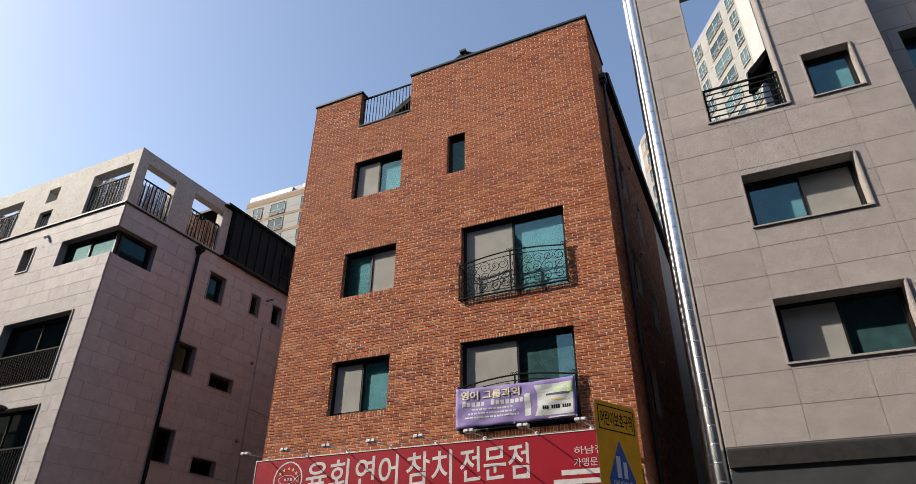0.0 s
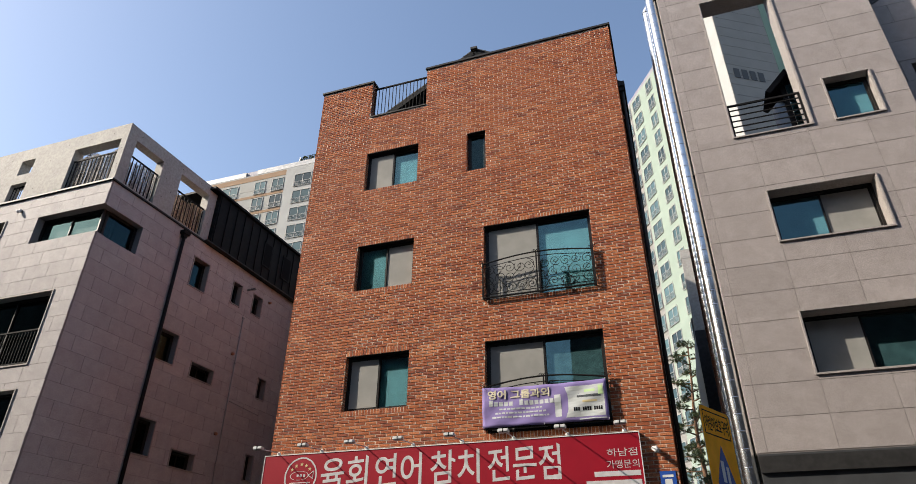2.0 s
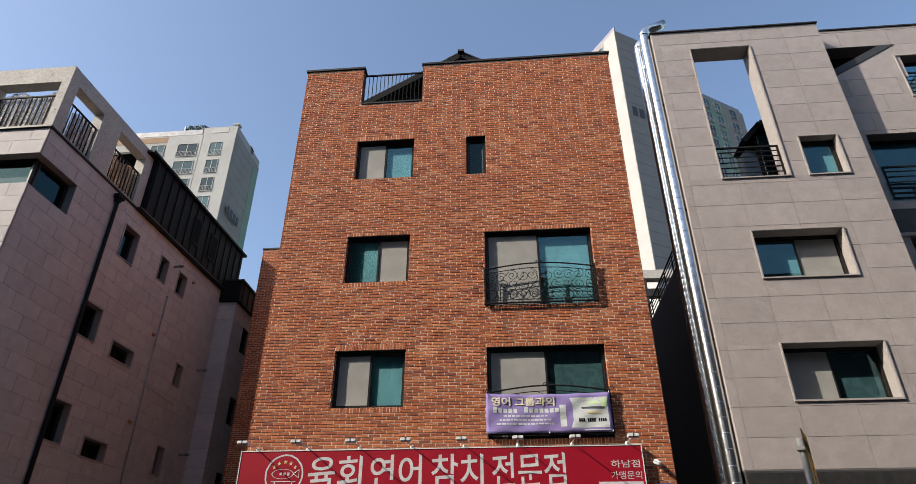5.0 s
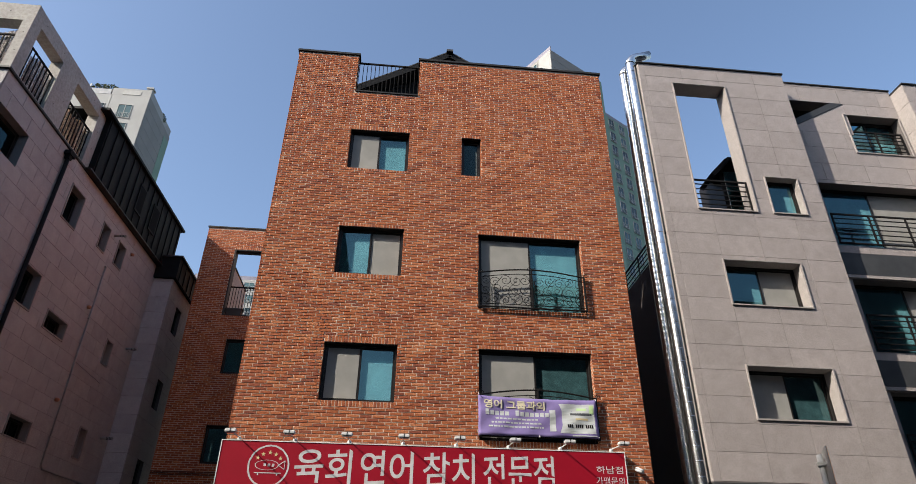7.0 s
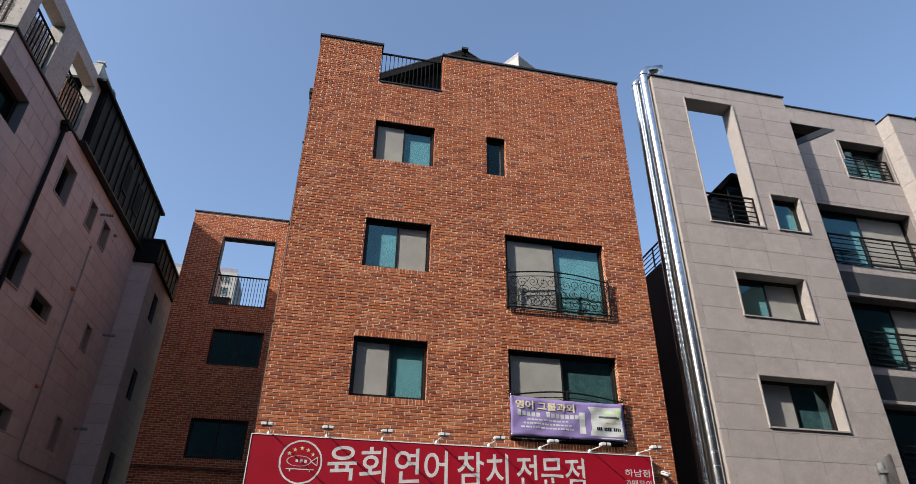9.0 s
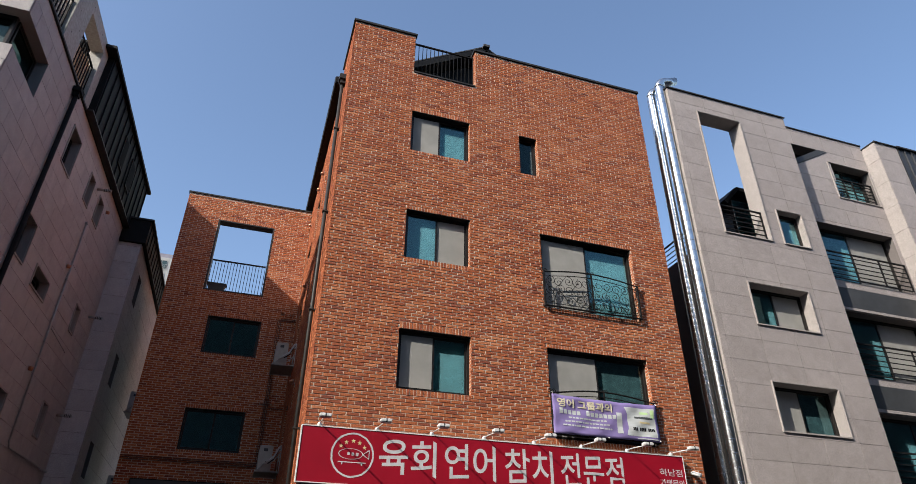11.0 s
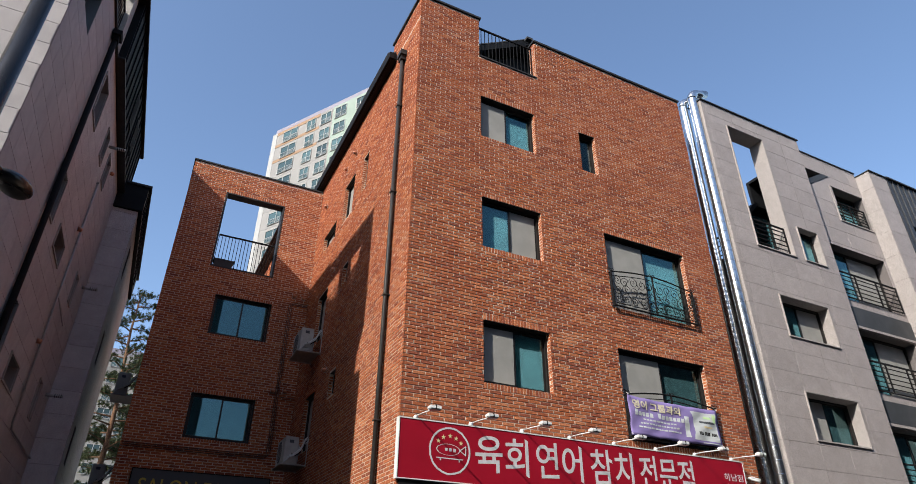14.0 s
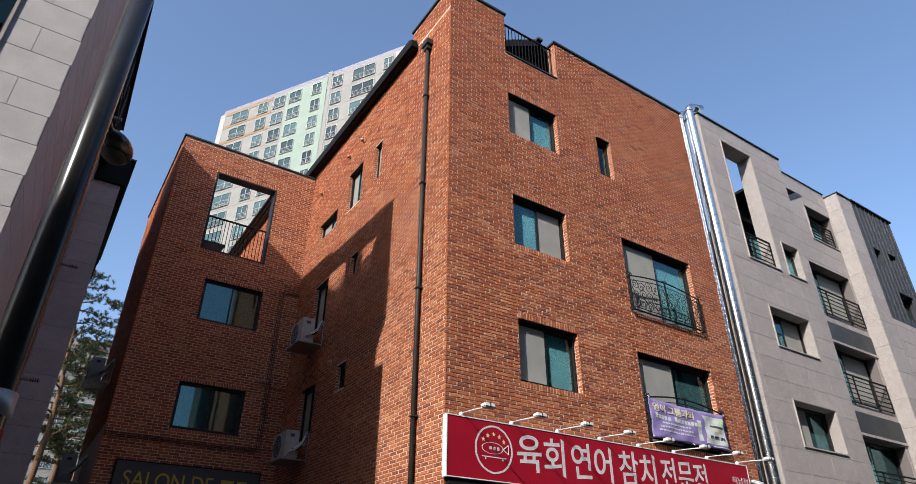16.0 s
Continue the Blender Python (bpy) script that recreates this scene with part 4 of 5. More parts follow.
part("slot_back", boxes(GR, (4.1, 6.25, -1.7, -1.6, 13.3, 14.7)), M_ZINC_SHADE, grey)
part("slot_floor", boxes(GR, (4.1, 6.25, -1.6, -0.4, 13.3, 13.42)), M_ZINC_SHADE, grey)
# pier and metal-clad end
pier = part("wall", holed(GF, 7.9, 8.9, 3.0, 15.10, [], 3.0), M_JOINT, grey)
panels(GF, 7.9, 8.9, 3.62, 15.10, [], 1.0, 0.90, M_GRANITE, pier, shift=0)
panels(facing_west(7.9), 11.1, 11.6, 3.62, 15.10, [], 0.5, 0.90, M_TRIM, pier, shift=0)
part("parapet_cap", boxes(GF, (7.87, 8.95, -3.0, 0.05, 15.102, 15.14)), M_FLASH_SHADE, grey)
Z_WIN = [(9.55, 10.05, 12.55, 13.25), (10.6, 11.3, 13.05, 13.35), (10.25, 11.45, 10.5, 11.6)]
clad = part("metal_cladding", holed(GF, 8.9, 11.9, 10.2, 15.12, Z_WIN, 0.3, -0.02), M_ZINC_GREY, grey, "grey standing-seam metal cladding")
for k in range(10):
    u = 8.95 + k * 0.32
    for a, b in ((10.25, 15.1),):
        blocks = sorted([(w[2], w[3]) for w in Z_WIN if w[0] < u < w[1]])
        for c, d in cut_span(a, b, blocks):
            part("seam", boxes(GF, (u - 0.012, u + 0.012, -0.02, 0.02, c, d)), M_ZINC_GREY, clad)
part("parapet_cap", boxes(GF, (8.9, 12.0, -3.0, 0.06, 15.122, 15.18)), M_FLASH_SHADE, grey)
for w in Z_WIN:
    window(grey, GF, *w, 0.22, "t" if w[1] - w[0] < 1 else "td")
G_LOW = [(9.8, 11.2, 7.6, 8.7), (9.8, 11.2, 4.9, 6.0)]
gl = part("wall", holed(GF, 8.9, 13.5, 3.0, 10.2, G_LOW, 0.3), M_JOINT, grey)
panels(GF, 8.9, 13.5, 3.62, 10.2, G_LOW, 1.08, 0.578, M_GRANITE, gl, shift=0.47)
for w in G_LOW:
    window(grey, GF, *w, 0.25, "td")
    surround(GF, w, M_TRIM, grey, 0.03, 0.04)
part("wall", boxes(GF, (-0.2, 13.5, -15, -14.7, 0, 12)), M_JOINT, grey)
part("roof_slab", boxes(GF, (4.1, 13.5, -14.7, -0.9, 12.2, 12.4)), M_JOINT, grey)
part("wall", boxes(GF, (11.6, 11.9, -14.7, -0.33, 3.0, 15.1)), M_ZINC_GREY, grey)
part("shop_fascia", boxes(GF, (-0.25, 4.1, 0.0, 0.05, 3.3, 3.56)), M_FLASH_SHADE, grey)
# terrace rail over the shaded side wall
bars(GW, 11.8, 22, 10.22, 10.98, -0.1, 0.16, grey, horizontal=True, r=0.011, posts=8)


# ---- apartment towers ----
def tower(name, corner, u_dir, n_dir, length, depth, top, storey, columns, wall_mat, end_mat, label, end_side=1, loops=18, extra=(), sill=0.55, h=1.55):
    """columns: (centre, width) of the window stacks along the front; extra: painted strips (u0, u1, z0, z1, material, on_end)."""
    u, n = Vector((*u_dir, 0)).normalized(), Vector((*n_dir, 0)).normalized()
    pl = (Vector((*corner, 0)), u, n)
    en = (Vector((*corner, 0)) + u * (length if end_side > 0 else 0), -n, u * end_side)
    t = thing(name, (*corner, 0), label, "tower")
    z = top - storey
    body = part("core", boxes(pl, (0.3, length - 0.3, -depth + 0.3, -0.08, 0, top - 0.4)), wall_mat, t)
    for k in range(loops + 3):
        zb = top - (k + 1) * storey
        part("storey_band", boxes(pl, (0.02, length - 0.02, -depth, 0, zb + 0.025, zb + storey)), wall_mat, body)
        for q in (0, 1):
            part("end_panel", boxes(en, (0.0, depth, 0, 0.02, zb + 0.03 + q * storey / 2, zb + storey / 2 + q * storey / 2)), end_mat, body)
        if zb < 0:
            break
    shared = {}
    for c, w in columns:
        if w not in shared:
            here = (Vector((0, 0, 0)), u, n)
            f = 0.06
            bf = boxes(here, (-w / 2, w / 2, 0.0, 0.09, 0, f), (-w / 2, w / 2, 0, 0.09, h - f, h), (-w / 2, -w / 2 + f, 0, 0.09, f, h - f), (w / 2 - f, w / 2, 0, 0.09, f, h - f), (-0.035, 0.035, 0, 0.07, f, h - f))
            bp = boxes(here, (-w / 2 + f, w / 2 - f, 0.01, 0.035, f, h - f))
            br = boxes(here, (-w / 2 - 0.05, w / 2 + 0.05, 0.12, 0.14, 0.69, 0.72), (-w / 2 - 0.05, w / 2 + 0.05, 0.12, 0.14, -0.03, 0.0))
            k = int(w / 0.16)
            for i in range(k + 1):
                x = -w / 2 - 0.04 + (w + 0.08) * i / k
                box(br, here, x - 0.012, x + 0.012, 0.122, 0.138, 0, 0.7)
            ms = []
            for b, mm in ((bf, M_T_FRAME), (bp, M_T_PANE), (br, M_T_FRAME)):
                bmesh.ops.recalc_face_normals(b, faces=b.faces)
                me = bpy.data.meshes.new("window")
                b.to_mesh(me)
                b.free()
                me.materials.append(mm)
                ms.append(me)
            shared[w] = ms
        for k in range(loops):
            p = at(pl, c, 0, top - (k + 1) * storey + sill)
            if p.z < 4:
                break
            win = link("window", shared[w][0], t, loc=p)
            for nm, me in (("pane", shared[w][1]), ("window_rail", shared[w][2])):
                ob = new(nm, me)
                ob.parent = win
                if nm == "window_rail":
                    tagged(ob, kind="stuff")
    for u0, u1, z0, z1, m, on_end in extra:
        part("painted_strip", boxes(en if on_end else pl, (u0, u1, 0.0, 0.045 if on_end else 0.03, z0, z1)), m, t)
    part("roof_screen", boxes(pl, (0.2, length - 0.2, -0.35, -0.25, top, top + 0.9)), M_T_PARAPET, t, "pale translucent roof screen")
    return t


TU, TN = (0.5171, -0.8559), (-0.8559, -0.5171)
ab = tower("apartment_tower", (-6.2, 70.5), TU, TN, 27.4, 8.2, 54.9, 2.5,
           [(3.4, 2.6), (7.0, 1.5), (9.5, 1.7), (11.9, 1.8), (15.0, 1.3), (17.9, 1.4), (21.5, 3.0), (24.7, 1.2)], M_T_GREY, M_T_GREY, "tall apartment tower with cream, mint and grey painted walls", 1, 18,
           [(0.86, 8.4, 52.4, 52.85, M_T_ORANGE, False), (0.86, 8.4, 49.9, 50.35, M_T_ORANGE, False), (0.86, 8.4, 54.4, 54.9, M_T_ORANGE, False), (10.6, 16.5, 3, 54.85, M_T_MINT, False), (16.4, 17.0, 3, 55.6, M_T_GREY, False), (25.6, 27.38, 3, 54.88, M_T_WHITE, False), (0.03, 0.85, 3, 54.9, M_T_WHITE, False),
            (5.7, 8.2, 3, 54.8, M_T_GREEN, True)], 0.35, 1.72)
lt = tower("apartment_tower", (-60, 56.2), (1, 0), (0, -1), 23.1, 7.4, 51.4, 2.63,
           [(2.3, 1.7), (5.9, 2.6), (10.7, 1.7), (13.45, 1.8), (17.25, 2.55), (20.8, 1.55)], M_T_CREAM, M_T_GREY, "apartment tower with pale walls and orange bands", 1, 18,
           [(0, 14.5, 50.40, 51.20, M_T_ORANGE, False), (0, 14.5, 47.55, 47.95, M_T_ORANGE, False), (0, 14.5, 44.9, 45.3, M_T_ORANGE, False), (14.5, 18.9, 3, 51.3, M_T_WHITE, False), (19.0, 23.08, 3, 51.35, M_T_WHITE, False), (5.8, 7.35, 3, 50.6, M_T_GREEN, True)], -0.72, 1.95)
TP = facing_street(56.2)
part("roof_block", boxes(TP, (-41.2, -36.92, -7.3, -0.01, 51.41, 52.42)), M_T_WHITE, lt, "pale block on the roof")
part("roof_grille", boxes(TP, (-40.0, -38.0, -0.01, 0.03, 51.5, 52.15)), M_T_FRAME, lt)
for a, b in ((-59.5, -52.0), (-50.2, -41.3)):
    part("metal_parapet", boxes(TP, (a, b, -0.5, 0.02, 51.41, 52.15)), M_T_SHEET, lt, "bright metal roof parapet")
part("vent_pipe", boxes(TP, (-37.7, -37.1, -1.0, -0.4, 52.42, 52.95), (-37.8, -37.0, -1.1, -0.3, 52.95, 53.15)), M_T_WHITE, lt)
part("antenna", boxes(TP, (-44.35, -44.2, -0.9, -0.75, 52.0, 53.5)), M_STEEL, lt)


def roof_shrub(p, r, h, seed):
    """A clipped roof shrub: a short stem and a crown of small leaves."""
    t = thing("roof_shrub", p, "small dark evergreen shrub on a tower roof", "shrub", "roof shrubs")
    rnd, bm = random.Random(seed), bmesh.new()
    for k in range(260):
        a, q = rnd.uniform(0, 6.283), rnd.uniform(-1, 1)
        rr = r * (0.65 + 0.45 * rnd.random()) * math.sqrt(1 - q * q)
        c = Vector(p) + Vector((rr * math.cos(a), rr * math.sin(a), h * (0.55 + 0.45 * q)))
        v = [bm.verts.new(c + Vector((rnd.uniform(-1, 1), rnd.uniform(-1, 1), rnd.uniform(-1, 1))) * 0.17) for i in range(3)]
        bm.faces.new(v)
    tagged(part("crown", bm, M_NEEDLE, t, normals=False), kind="stuff")
    bm = bmesh.new()
    tube(bm, [p, (p[0], p[1], p[2] + h * 0.6)], 0.07, 6)
    part("stem", bm, M_BARK, t)


lt.location.z += 0.35
for p, r, h, sd in (((-43.5, 57.0, 51.75), 0.45, 2.0, 1), ((-42.8, 57.2, 51.75), 0.5, 2.2, 2), ((-41.9, 57.2, 51.75), 0.75, 2.1, 3), ((-37.3, 60.8, 51.75), 0.6, 1.4, 4)):
    roof_shrub(p, r, h, sd)
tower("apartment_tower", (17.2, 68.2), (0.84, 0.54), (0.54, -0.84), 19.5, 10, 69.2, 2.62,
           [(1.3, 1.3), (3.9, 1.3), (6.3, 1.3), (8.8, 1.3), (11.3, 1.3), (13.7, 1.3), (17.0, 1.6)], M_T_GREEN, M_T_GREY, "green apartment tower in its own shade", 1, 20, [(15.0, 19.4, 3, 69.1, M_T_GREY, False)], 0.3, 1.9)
tower("apartment_tower", (-26.5, 112), (1, 0.02), (0.02, -1), 21, 10, 36, 2.7, [(2.0, 1.8), (5.0, 1.8), (8.0, 1.8), (11.0, 1.8), (14.0, 1.8), (17.0, 1.8), (19.5, 1.2)], M_T_GREY, M_T_CREAM, "far apartment tower behind the pines", 1, 15)
tower("apartment_tower", (-48.0, 114), (1, 0), (0, -1), 19.6, 9, 57.0, 2.7, [(3.0, 2.0), (7.0, 2.0), (11.0, 2.0), (14.2, 1.8), (17.4, 1.8)], M_T_WHITE, M_T_GREY, "far pale apartment tower seen past a roof terrace", 1, 12)


# ---- things on the brick front ----
sign = thing("shop_signboard", (-5.94, 10.86, 3.1), "red shop signboard with white brush lettering", "sign")
SP = facing_street(10.93)
part("face_panel", boxes(SP, (-9.76, -2.12, 0.02, 0.125, 3.13, 4.04)), M_RED, sign, "glossy red sign face")
for r in ((-9.775, -2.105, 4.04, 4.055), (-9.775, -2.105, 3.115, 3.13), (-9.775, -9.76, 3.13, 4.04), (-2.12, -2.105, 3.13, 4.04)):
    part("edge_strip", boxes(SP, (r[0], r[1], 0.02, 0.135, r[2], r[3])), M_WHITE, sign)
part("bracket_rail", boxes(SP, (-9.7, -2.2, 0.02, 0.10, 3.02, 3.098)), M_BLACK, sign)
for words, u0, u1 in (("육회", -8.36, -7.34), ("연어", -7.16, -6.20), ("참치", -6.00, -5.04), ("전문점", -4.86, -3.52)):
    label_text(words, SP, u0 - 0.03, 3.38, 0.66, 0.125, M_LETTER, sign, width=u1 - u0 + 0.02, depth=0.003, bold=0.010, rise=0.07 / len(words))
label_text("하남점", SP, -2.70, 3.66, 0.15, 0.125, M_LETTER, sign, width=0.52, depth=0.004)
label_text("가맹문의", SP, -2.72, 3.46, 0.15, 0.125, M_LETTER, sign, width=0.55, depth=0.004)
for u0, u1, z in ((-2.95, -2.16, 3.32), (-3.10, -2.16, 3.17)):
    part("print_bar", boxes(SP, (u0, u1, 0.125, 0.129, z, z + 0.085)), M_LETTER, sign)


def ring_mesh(pl, u, z, r0, r1, d, n=48, a0=0.0, a1=2 * math.pi, wob=0.0, su=1.0, sz=1.0):
    rnd, bm, rows = random.Random(3), bmesh.new(), []
    for k in range(n + 1):
        a = a0 + (a1 - a0) * k / n
        w = rnd.uniform(-wob, wob)
        rows.append([bm.verts.new(at(pl, u + (r + w) * math.cos(a) * su, dd, z + (r + w) * math.sin(a) * sz)) for r in (r0, r1) for dd in (d, d + 0.004)])
    for a, b in zip(rows, rows[1:]):
        for i, j in ((0, 2), (2, 3), (3, 1), (1, 0)):
            bm.faces.new((a[i], a[j], b[j], b[i]))
    return bm


emblem = part("emblem_ring", ring_mesh(SP, -8.86, 3.605, 0.345, 0.375, 0.125, wob=0.004), M_LETTER, sign, "white ring emblem with a plain fish outline")
part("fish_outline", ring_mesh(SP, -8.89, 3.62, 0.20, 0.215, 0.125, su=1.0, sz=0.42), M_LETTER, emblem)
bm = bmesh.new()
tube(bm, [at(SP, -8.68, 0.128, 3.62), at(SP, -8.57, 0.128, 3.70)], 0.007, 5)
tube(bm, [at(SP, -8.68, 0.128, 3.62), at(SP, -8.57, 0.128, 3.55)], 0.007, 5)
tube(bm, [at(SP, -8.57, 0.128, 3.70), at(SP, -8.57, 0.128, 3.55)], 0.006, 5)
part("fish_tail", bm, M_LETTER, emblem)
part("plate_line", boxes(SP, (-9.10, -8.62, 0.125, 0.129, 3.475, 3.49)), M_LETTER, emblem)
part("plate_foot", boxes(SP, (-9.04, -9.02, 0.125, 0.129, 3.44, 3.475)), M_LETTER, emblem)
part("plate_foot", boxes(SP, (-8.70, -8.68, 0.125, 0.129, 3.44, 3.475)), M_LETTER, emblem)
for k in range(3):
    part("print_bar", boxes(SP, (-8.95 + k * 0.075, -8.905 + k * 0.075, 0.125, 0.129, 3.60 - 0.005 * k, 3.645)), M_LETTER, emblem)
for k, (du, dz) in enumerate(((-0.21, 0.14), (-0.12, 0.205), (0.0, 0.235), (0.11, 0.205), (0.20, 0.135))):
    bm, c = bmesh.new(), (-8.86 + du, 3.605 + dz)
    pts = [at(SP, c[0] + (0.042 if i % 2 == 0 else 0.017) * math.sin(math.pi * i / 5), 0.129, c[1] + (0.042 if i % 2 == 0 else 0.017) * math.cos(math.pi * i / 5)) for i in range(10)]
    f = bm.faces.new([bm.verts.new(p) for p in pts])
    ext = bmesh.ops.extrude_face_region(bm, geom=[f])
    bmesh.ops.translate(bm, verts=[e for e in ext["geom"] if isinstance(e, bmesh.types.BMVert)], vec=Y * 0.005)
    part("star", bm, M_GOLD, emblem)


def sign_lamp(u):
    t = thing("sign_lamp", at(SP, u, 0.09, 4.07), "small white floodlight on an arm over the signboard", "lamp", "lamps over the signboard")
    bm = bmesh.new()
    bmesh.ops.create_uvsphere(bm, u_segments=12, v_segments=8, radius=0.04, matrix=Matrix.Translation(at(SP, u, 0.085, 4.085)))
    part("base", bm, M_WHITE, t, smooth=True)
    bm = bmesh.new()
    tube(bm, [at(SP, u, 0.09, 4.10), at(SP, u, 0.40, 4.085), at(SP, u, 0.80, 4.05)], 0.010, 8)
    part("arm", bm, M_WHITE, t, smooth=True)
    bm = boxes(SP, (u - 0.10, u + 0.10, 0.76, 0.88, 4.03, 4.09))
    bmesh.ops.recalc_face_normals(bm, faces=bm.faces)
    bmesh.ops.bevel(bm, geom=list(bm.edges), offset=0.012, segments=2, affect="EDGES")
    head = part("head", bm, M_WHITE, t)
    part("lens", boxes(SP, (u - 0.085, u + 0.085, 0.775, 0.865, 4.023, 4.03)), M_STEEL, head)
    bm = boxes(SP, (u - 0.006, u + 0.006, 0.755, 0.885, 4.027, 4.094))
    part("clamp", bm, M_BLACK, head)
    return t


lamp = sign_lamp(-9.47)
for k in range(1, 8):
    copy_thing(lamp, Matrix.Translation(lamp.location + X * (k * 1.016)))


def spiral(bm, pl, u, z, d, r, turns, a0, flip=1, w=0.0068):
    n = int(turns * 14)
    pts = []
    for k in range(n + 1):
        s = k / n
        a = a0 + flip * s * turns * 2 * math.pi
        rr = r * (1 - s) + 0.012
        pts.append(at(pl, u + rr * math.cos(a), d, z + rr * math.sin(a)))
    tube(bm, pts, w, 5)


def balcony_grille(z0, label, full=True):
    """A shallow wrought-iron window guard with an arched top rail and scrolls."""
    t = thing("window_guard", at(SP, -3.83, 0.3, z0), label, "railing", "iron window guards")
    u0, u1, d = -4.95, -2.56, 0.085
    n = 24
    arch = [at(SP, u0 + (u1 - u0) * k / n, d, z0 + 0.83 + 0.13 * math.sin(math.pi * k / n)) for k in range(n + 1)]
    for name, pts, r in (("top_rail", arch, 0.016), ("middle_rail", [p - Z * 0.11 for p in arch], 0.009), ("bottom_rail", [at(SP, u0, d, z0 + 0.02), at(SP, u1, d, z0 + 0.02)], 0.02), ("bottom_rail", [at(SP, u0, d, z0 + 0.09), at(SP, u1, d, z0 + 0.09)], 0.009)):
        bm = bmesh.new()
        tube(bm, pts, r, 6)
        part(name, bm, M_BLACK, t)
    for u in (u0, (u0 + u1) / 2, u1):
        h = 0.96 if u not in (u0, u1) else 0.86
        part("post", boxes(SP, (u - 0.014, u + 0.014, d - 0.014, d + 0.014, z0, z0 + h)), M_BLACK, t)
        bm = bmesh.new()
        spiral(bm, SP, u - 0.05, z0 + h + 0.015, d, 0.035, 1.3, 0)
        spiral(bm, SP, u + 0.05, z0 + h + 0.015, d, 0.035, 1.3, math.pi, -1)
        part("finial", bm, M_BLACK, t)
    for u in (u0, u1):
        for z in (z0 + 0.02, z0 + 0.82):
            bm = bmesh.new()
            tube(bm, [at(SP, u, d, z), at(SP, u, -0.01, z)], 0.014, 6)
            part("side_rail", bm, M_BLACK, t)
        bm = bmesh.new()
        for q in (0.03, 0.06):
            tube(bm, [at(SP, u, q, z0 + 0.02), at(SP, u, q, z0 + 0.82)], 0.007, 5)
        part("side_bars", bm, M_BLACK, t)
    rnd = random.Random(11)
    for half in (0, 1):
        cx = u0 + (u1 - u0) * (0.25 + 0.5 * half)
        for i in range(5):
            for j in range(3):
                u = cx + (i - 2) * 0.225 + rnd.uniform(-0.03, 0.03)
                arc = 0.13 * math.sin(math.pi * (u - u0) / (u1 - u0))
                z = z0 + 0.20 + j * 0.21 * (1 + arc) + rnd.uniform(-0.03, 0.03)
                fl = 1 if (i + j + half) % 2 else -1
                bm = bmesh.new()
                spiral(bm, SP, u, z, d, rnd.uniform(0.10, 0.135), 1.6, rnd.uniform(0, 6.28), fl)
                part("scroll", bm, M_BLACK, t)
        for i in range(4):
            u = cx - 0.45 + i * 0.3
            bm = bmesh.new()
            pts = [at(SP, u + 0.10 * math.sin(k / 12 * 2 * math.pi + i), d, z0 + 0.09 + k / 12 * 0.68) for k in range(13)]
            tube(bm, pts, 0.0065, 5)
            part("stem", bm, M_BLACK, t)
    return t


balcony_grille(7.02, "black wrought-iron window guard with scrolls")
balcony_grille(4.27, "black wrought-iron window guard behind a banner")

# banner, tied to the lower guard
ban = thing("banner", at(SP, -3.86, 0.34, 4.2), "creased purple cloth banner tied to the window guard", "banner")


def cloth(u, z):
    s, q = (u + 4.98) / 2.40, (z - 4.29) / 0.79
    return 0.128 + 0.012 * math.sin(s * 9 + q * 3) + 0.010 * math.sin(s * 23 - q * 10) + 0.006 * math.sin(s * 37 + q * 19) + 0.02 * math.sin(math.pi * s) * (1 - q), -0.035 * math.sin(math.pi * s) * q - 0.02 * s * q


def cloth_sheet(u0, u1, z0, z1, lift, nu=40, nz=12, slant=0.0, thick=0.002):
    bm, g = bmesh.new(), []
    for i in range(nu + 1):
        col = []
        for j in range(nz + 1):
            z = z0 + (z1 - z0) * j / nz
            u = u0 + (u1 - u0) * i / nu
            if slant and i == 0:
                u = u0 + slant * (1 - abs(2 * j / nz - 1))
            d, dz = cloth(u, z)
            col.append([bm.verts.new(at(SP, u, d + lift + e, z + dz)) for e in (0, thick)])
        g.append(col)
    for i in range(nu):
        for j in range(nz):
            bm.faces.new([g[a][b][1] for a, b in ((i, j), (i + 1, j), (i + 1, j + 1), (i, j + 1))])
            bm.faces.new([g[a][b][0] for a, b in ((i, j), (i, j + 1), (i + 1, j + 1), (i + 1, j))])
    for i in range(nu):
        for j in (0, nz):
            bm.faces.new([g[i][j][0], g[i + 1][j][0], g[i + 1][j][1], g[i][j][1]])
    for j in range(nz):
        for i in (0, nu):
            bm.faces.new([g[i][j][0], g[i][j + 1][0], g[i][j + 1][1], g[i][j][1]])
    return bm


part("cloth", cloth_sheet(-4.98, -2.58, 4.29, 5.08, 0.0), M_PURPLE, ban, smooth=True)
part("white_field", cloth_sheet(-3.36, -2.64, 4.38, 4.99, 0.003, 14, 12, 0.10), M_BANNER_WHITE, ban, "pale printed field")
lt1 = label_text("영어 그룹과외", SP, -4.87, 4.855, 0.19, 0.163, M_CREAM, ban, width=1.22, depth=0.003, bold=0.028)
for v in lt1.data.vertices:
    d, dz = cloth(v.co.x, v.co.z)
    v.co = at(SP, v.co.x, d + 0.010 + (SP[0].y - 0.163 - v.co.y), v.co.z + dz)
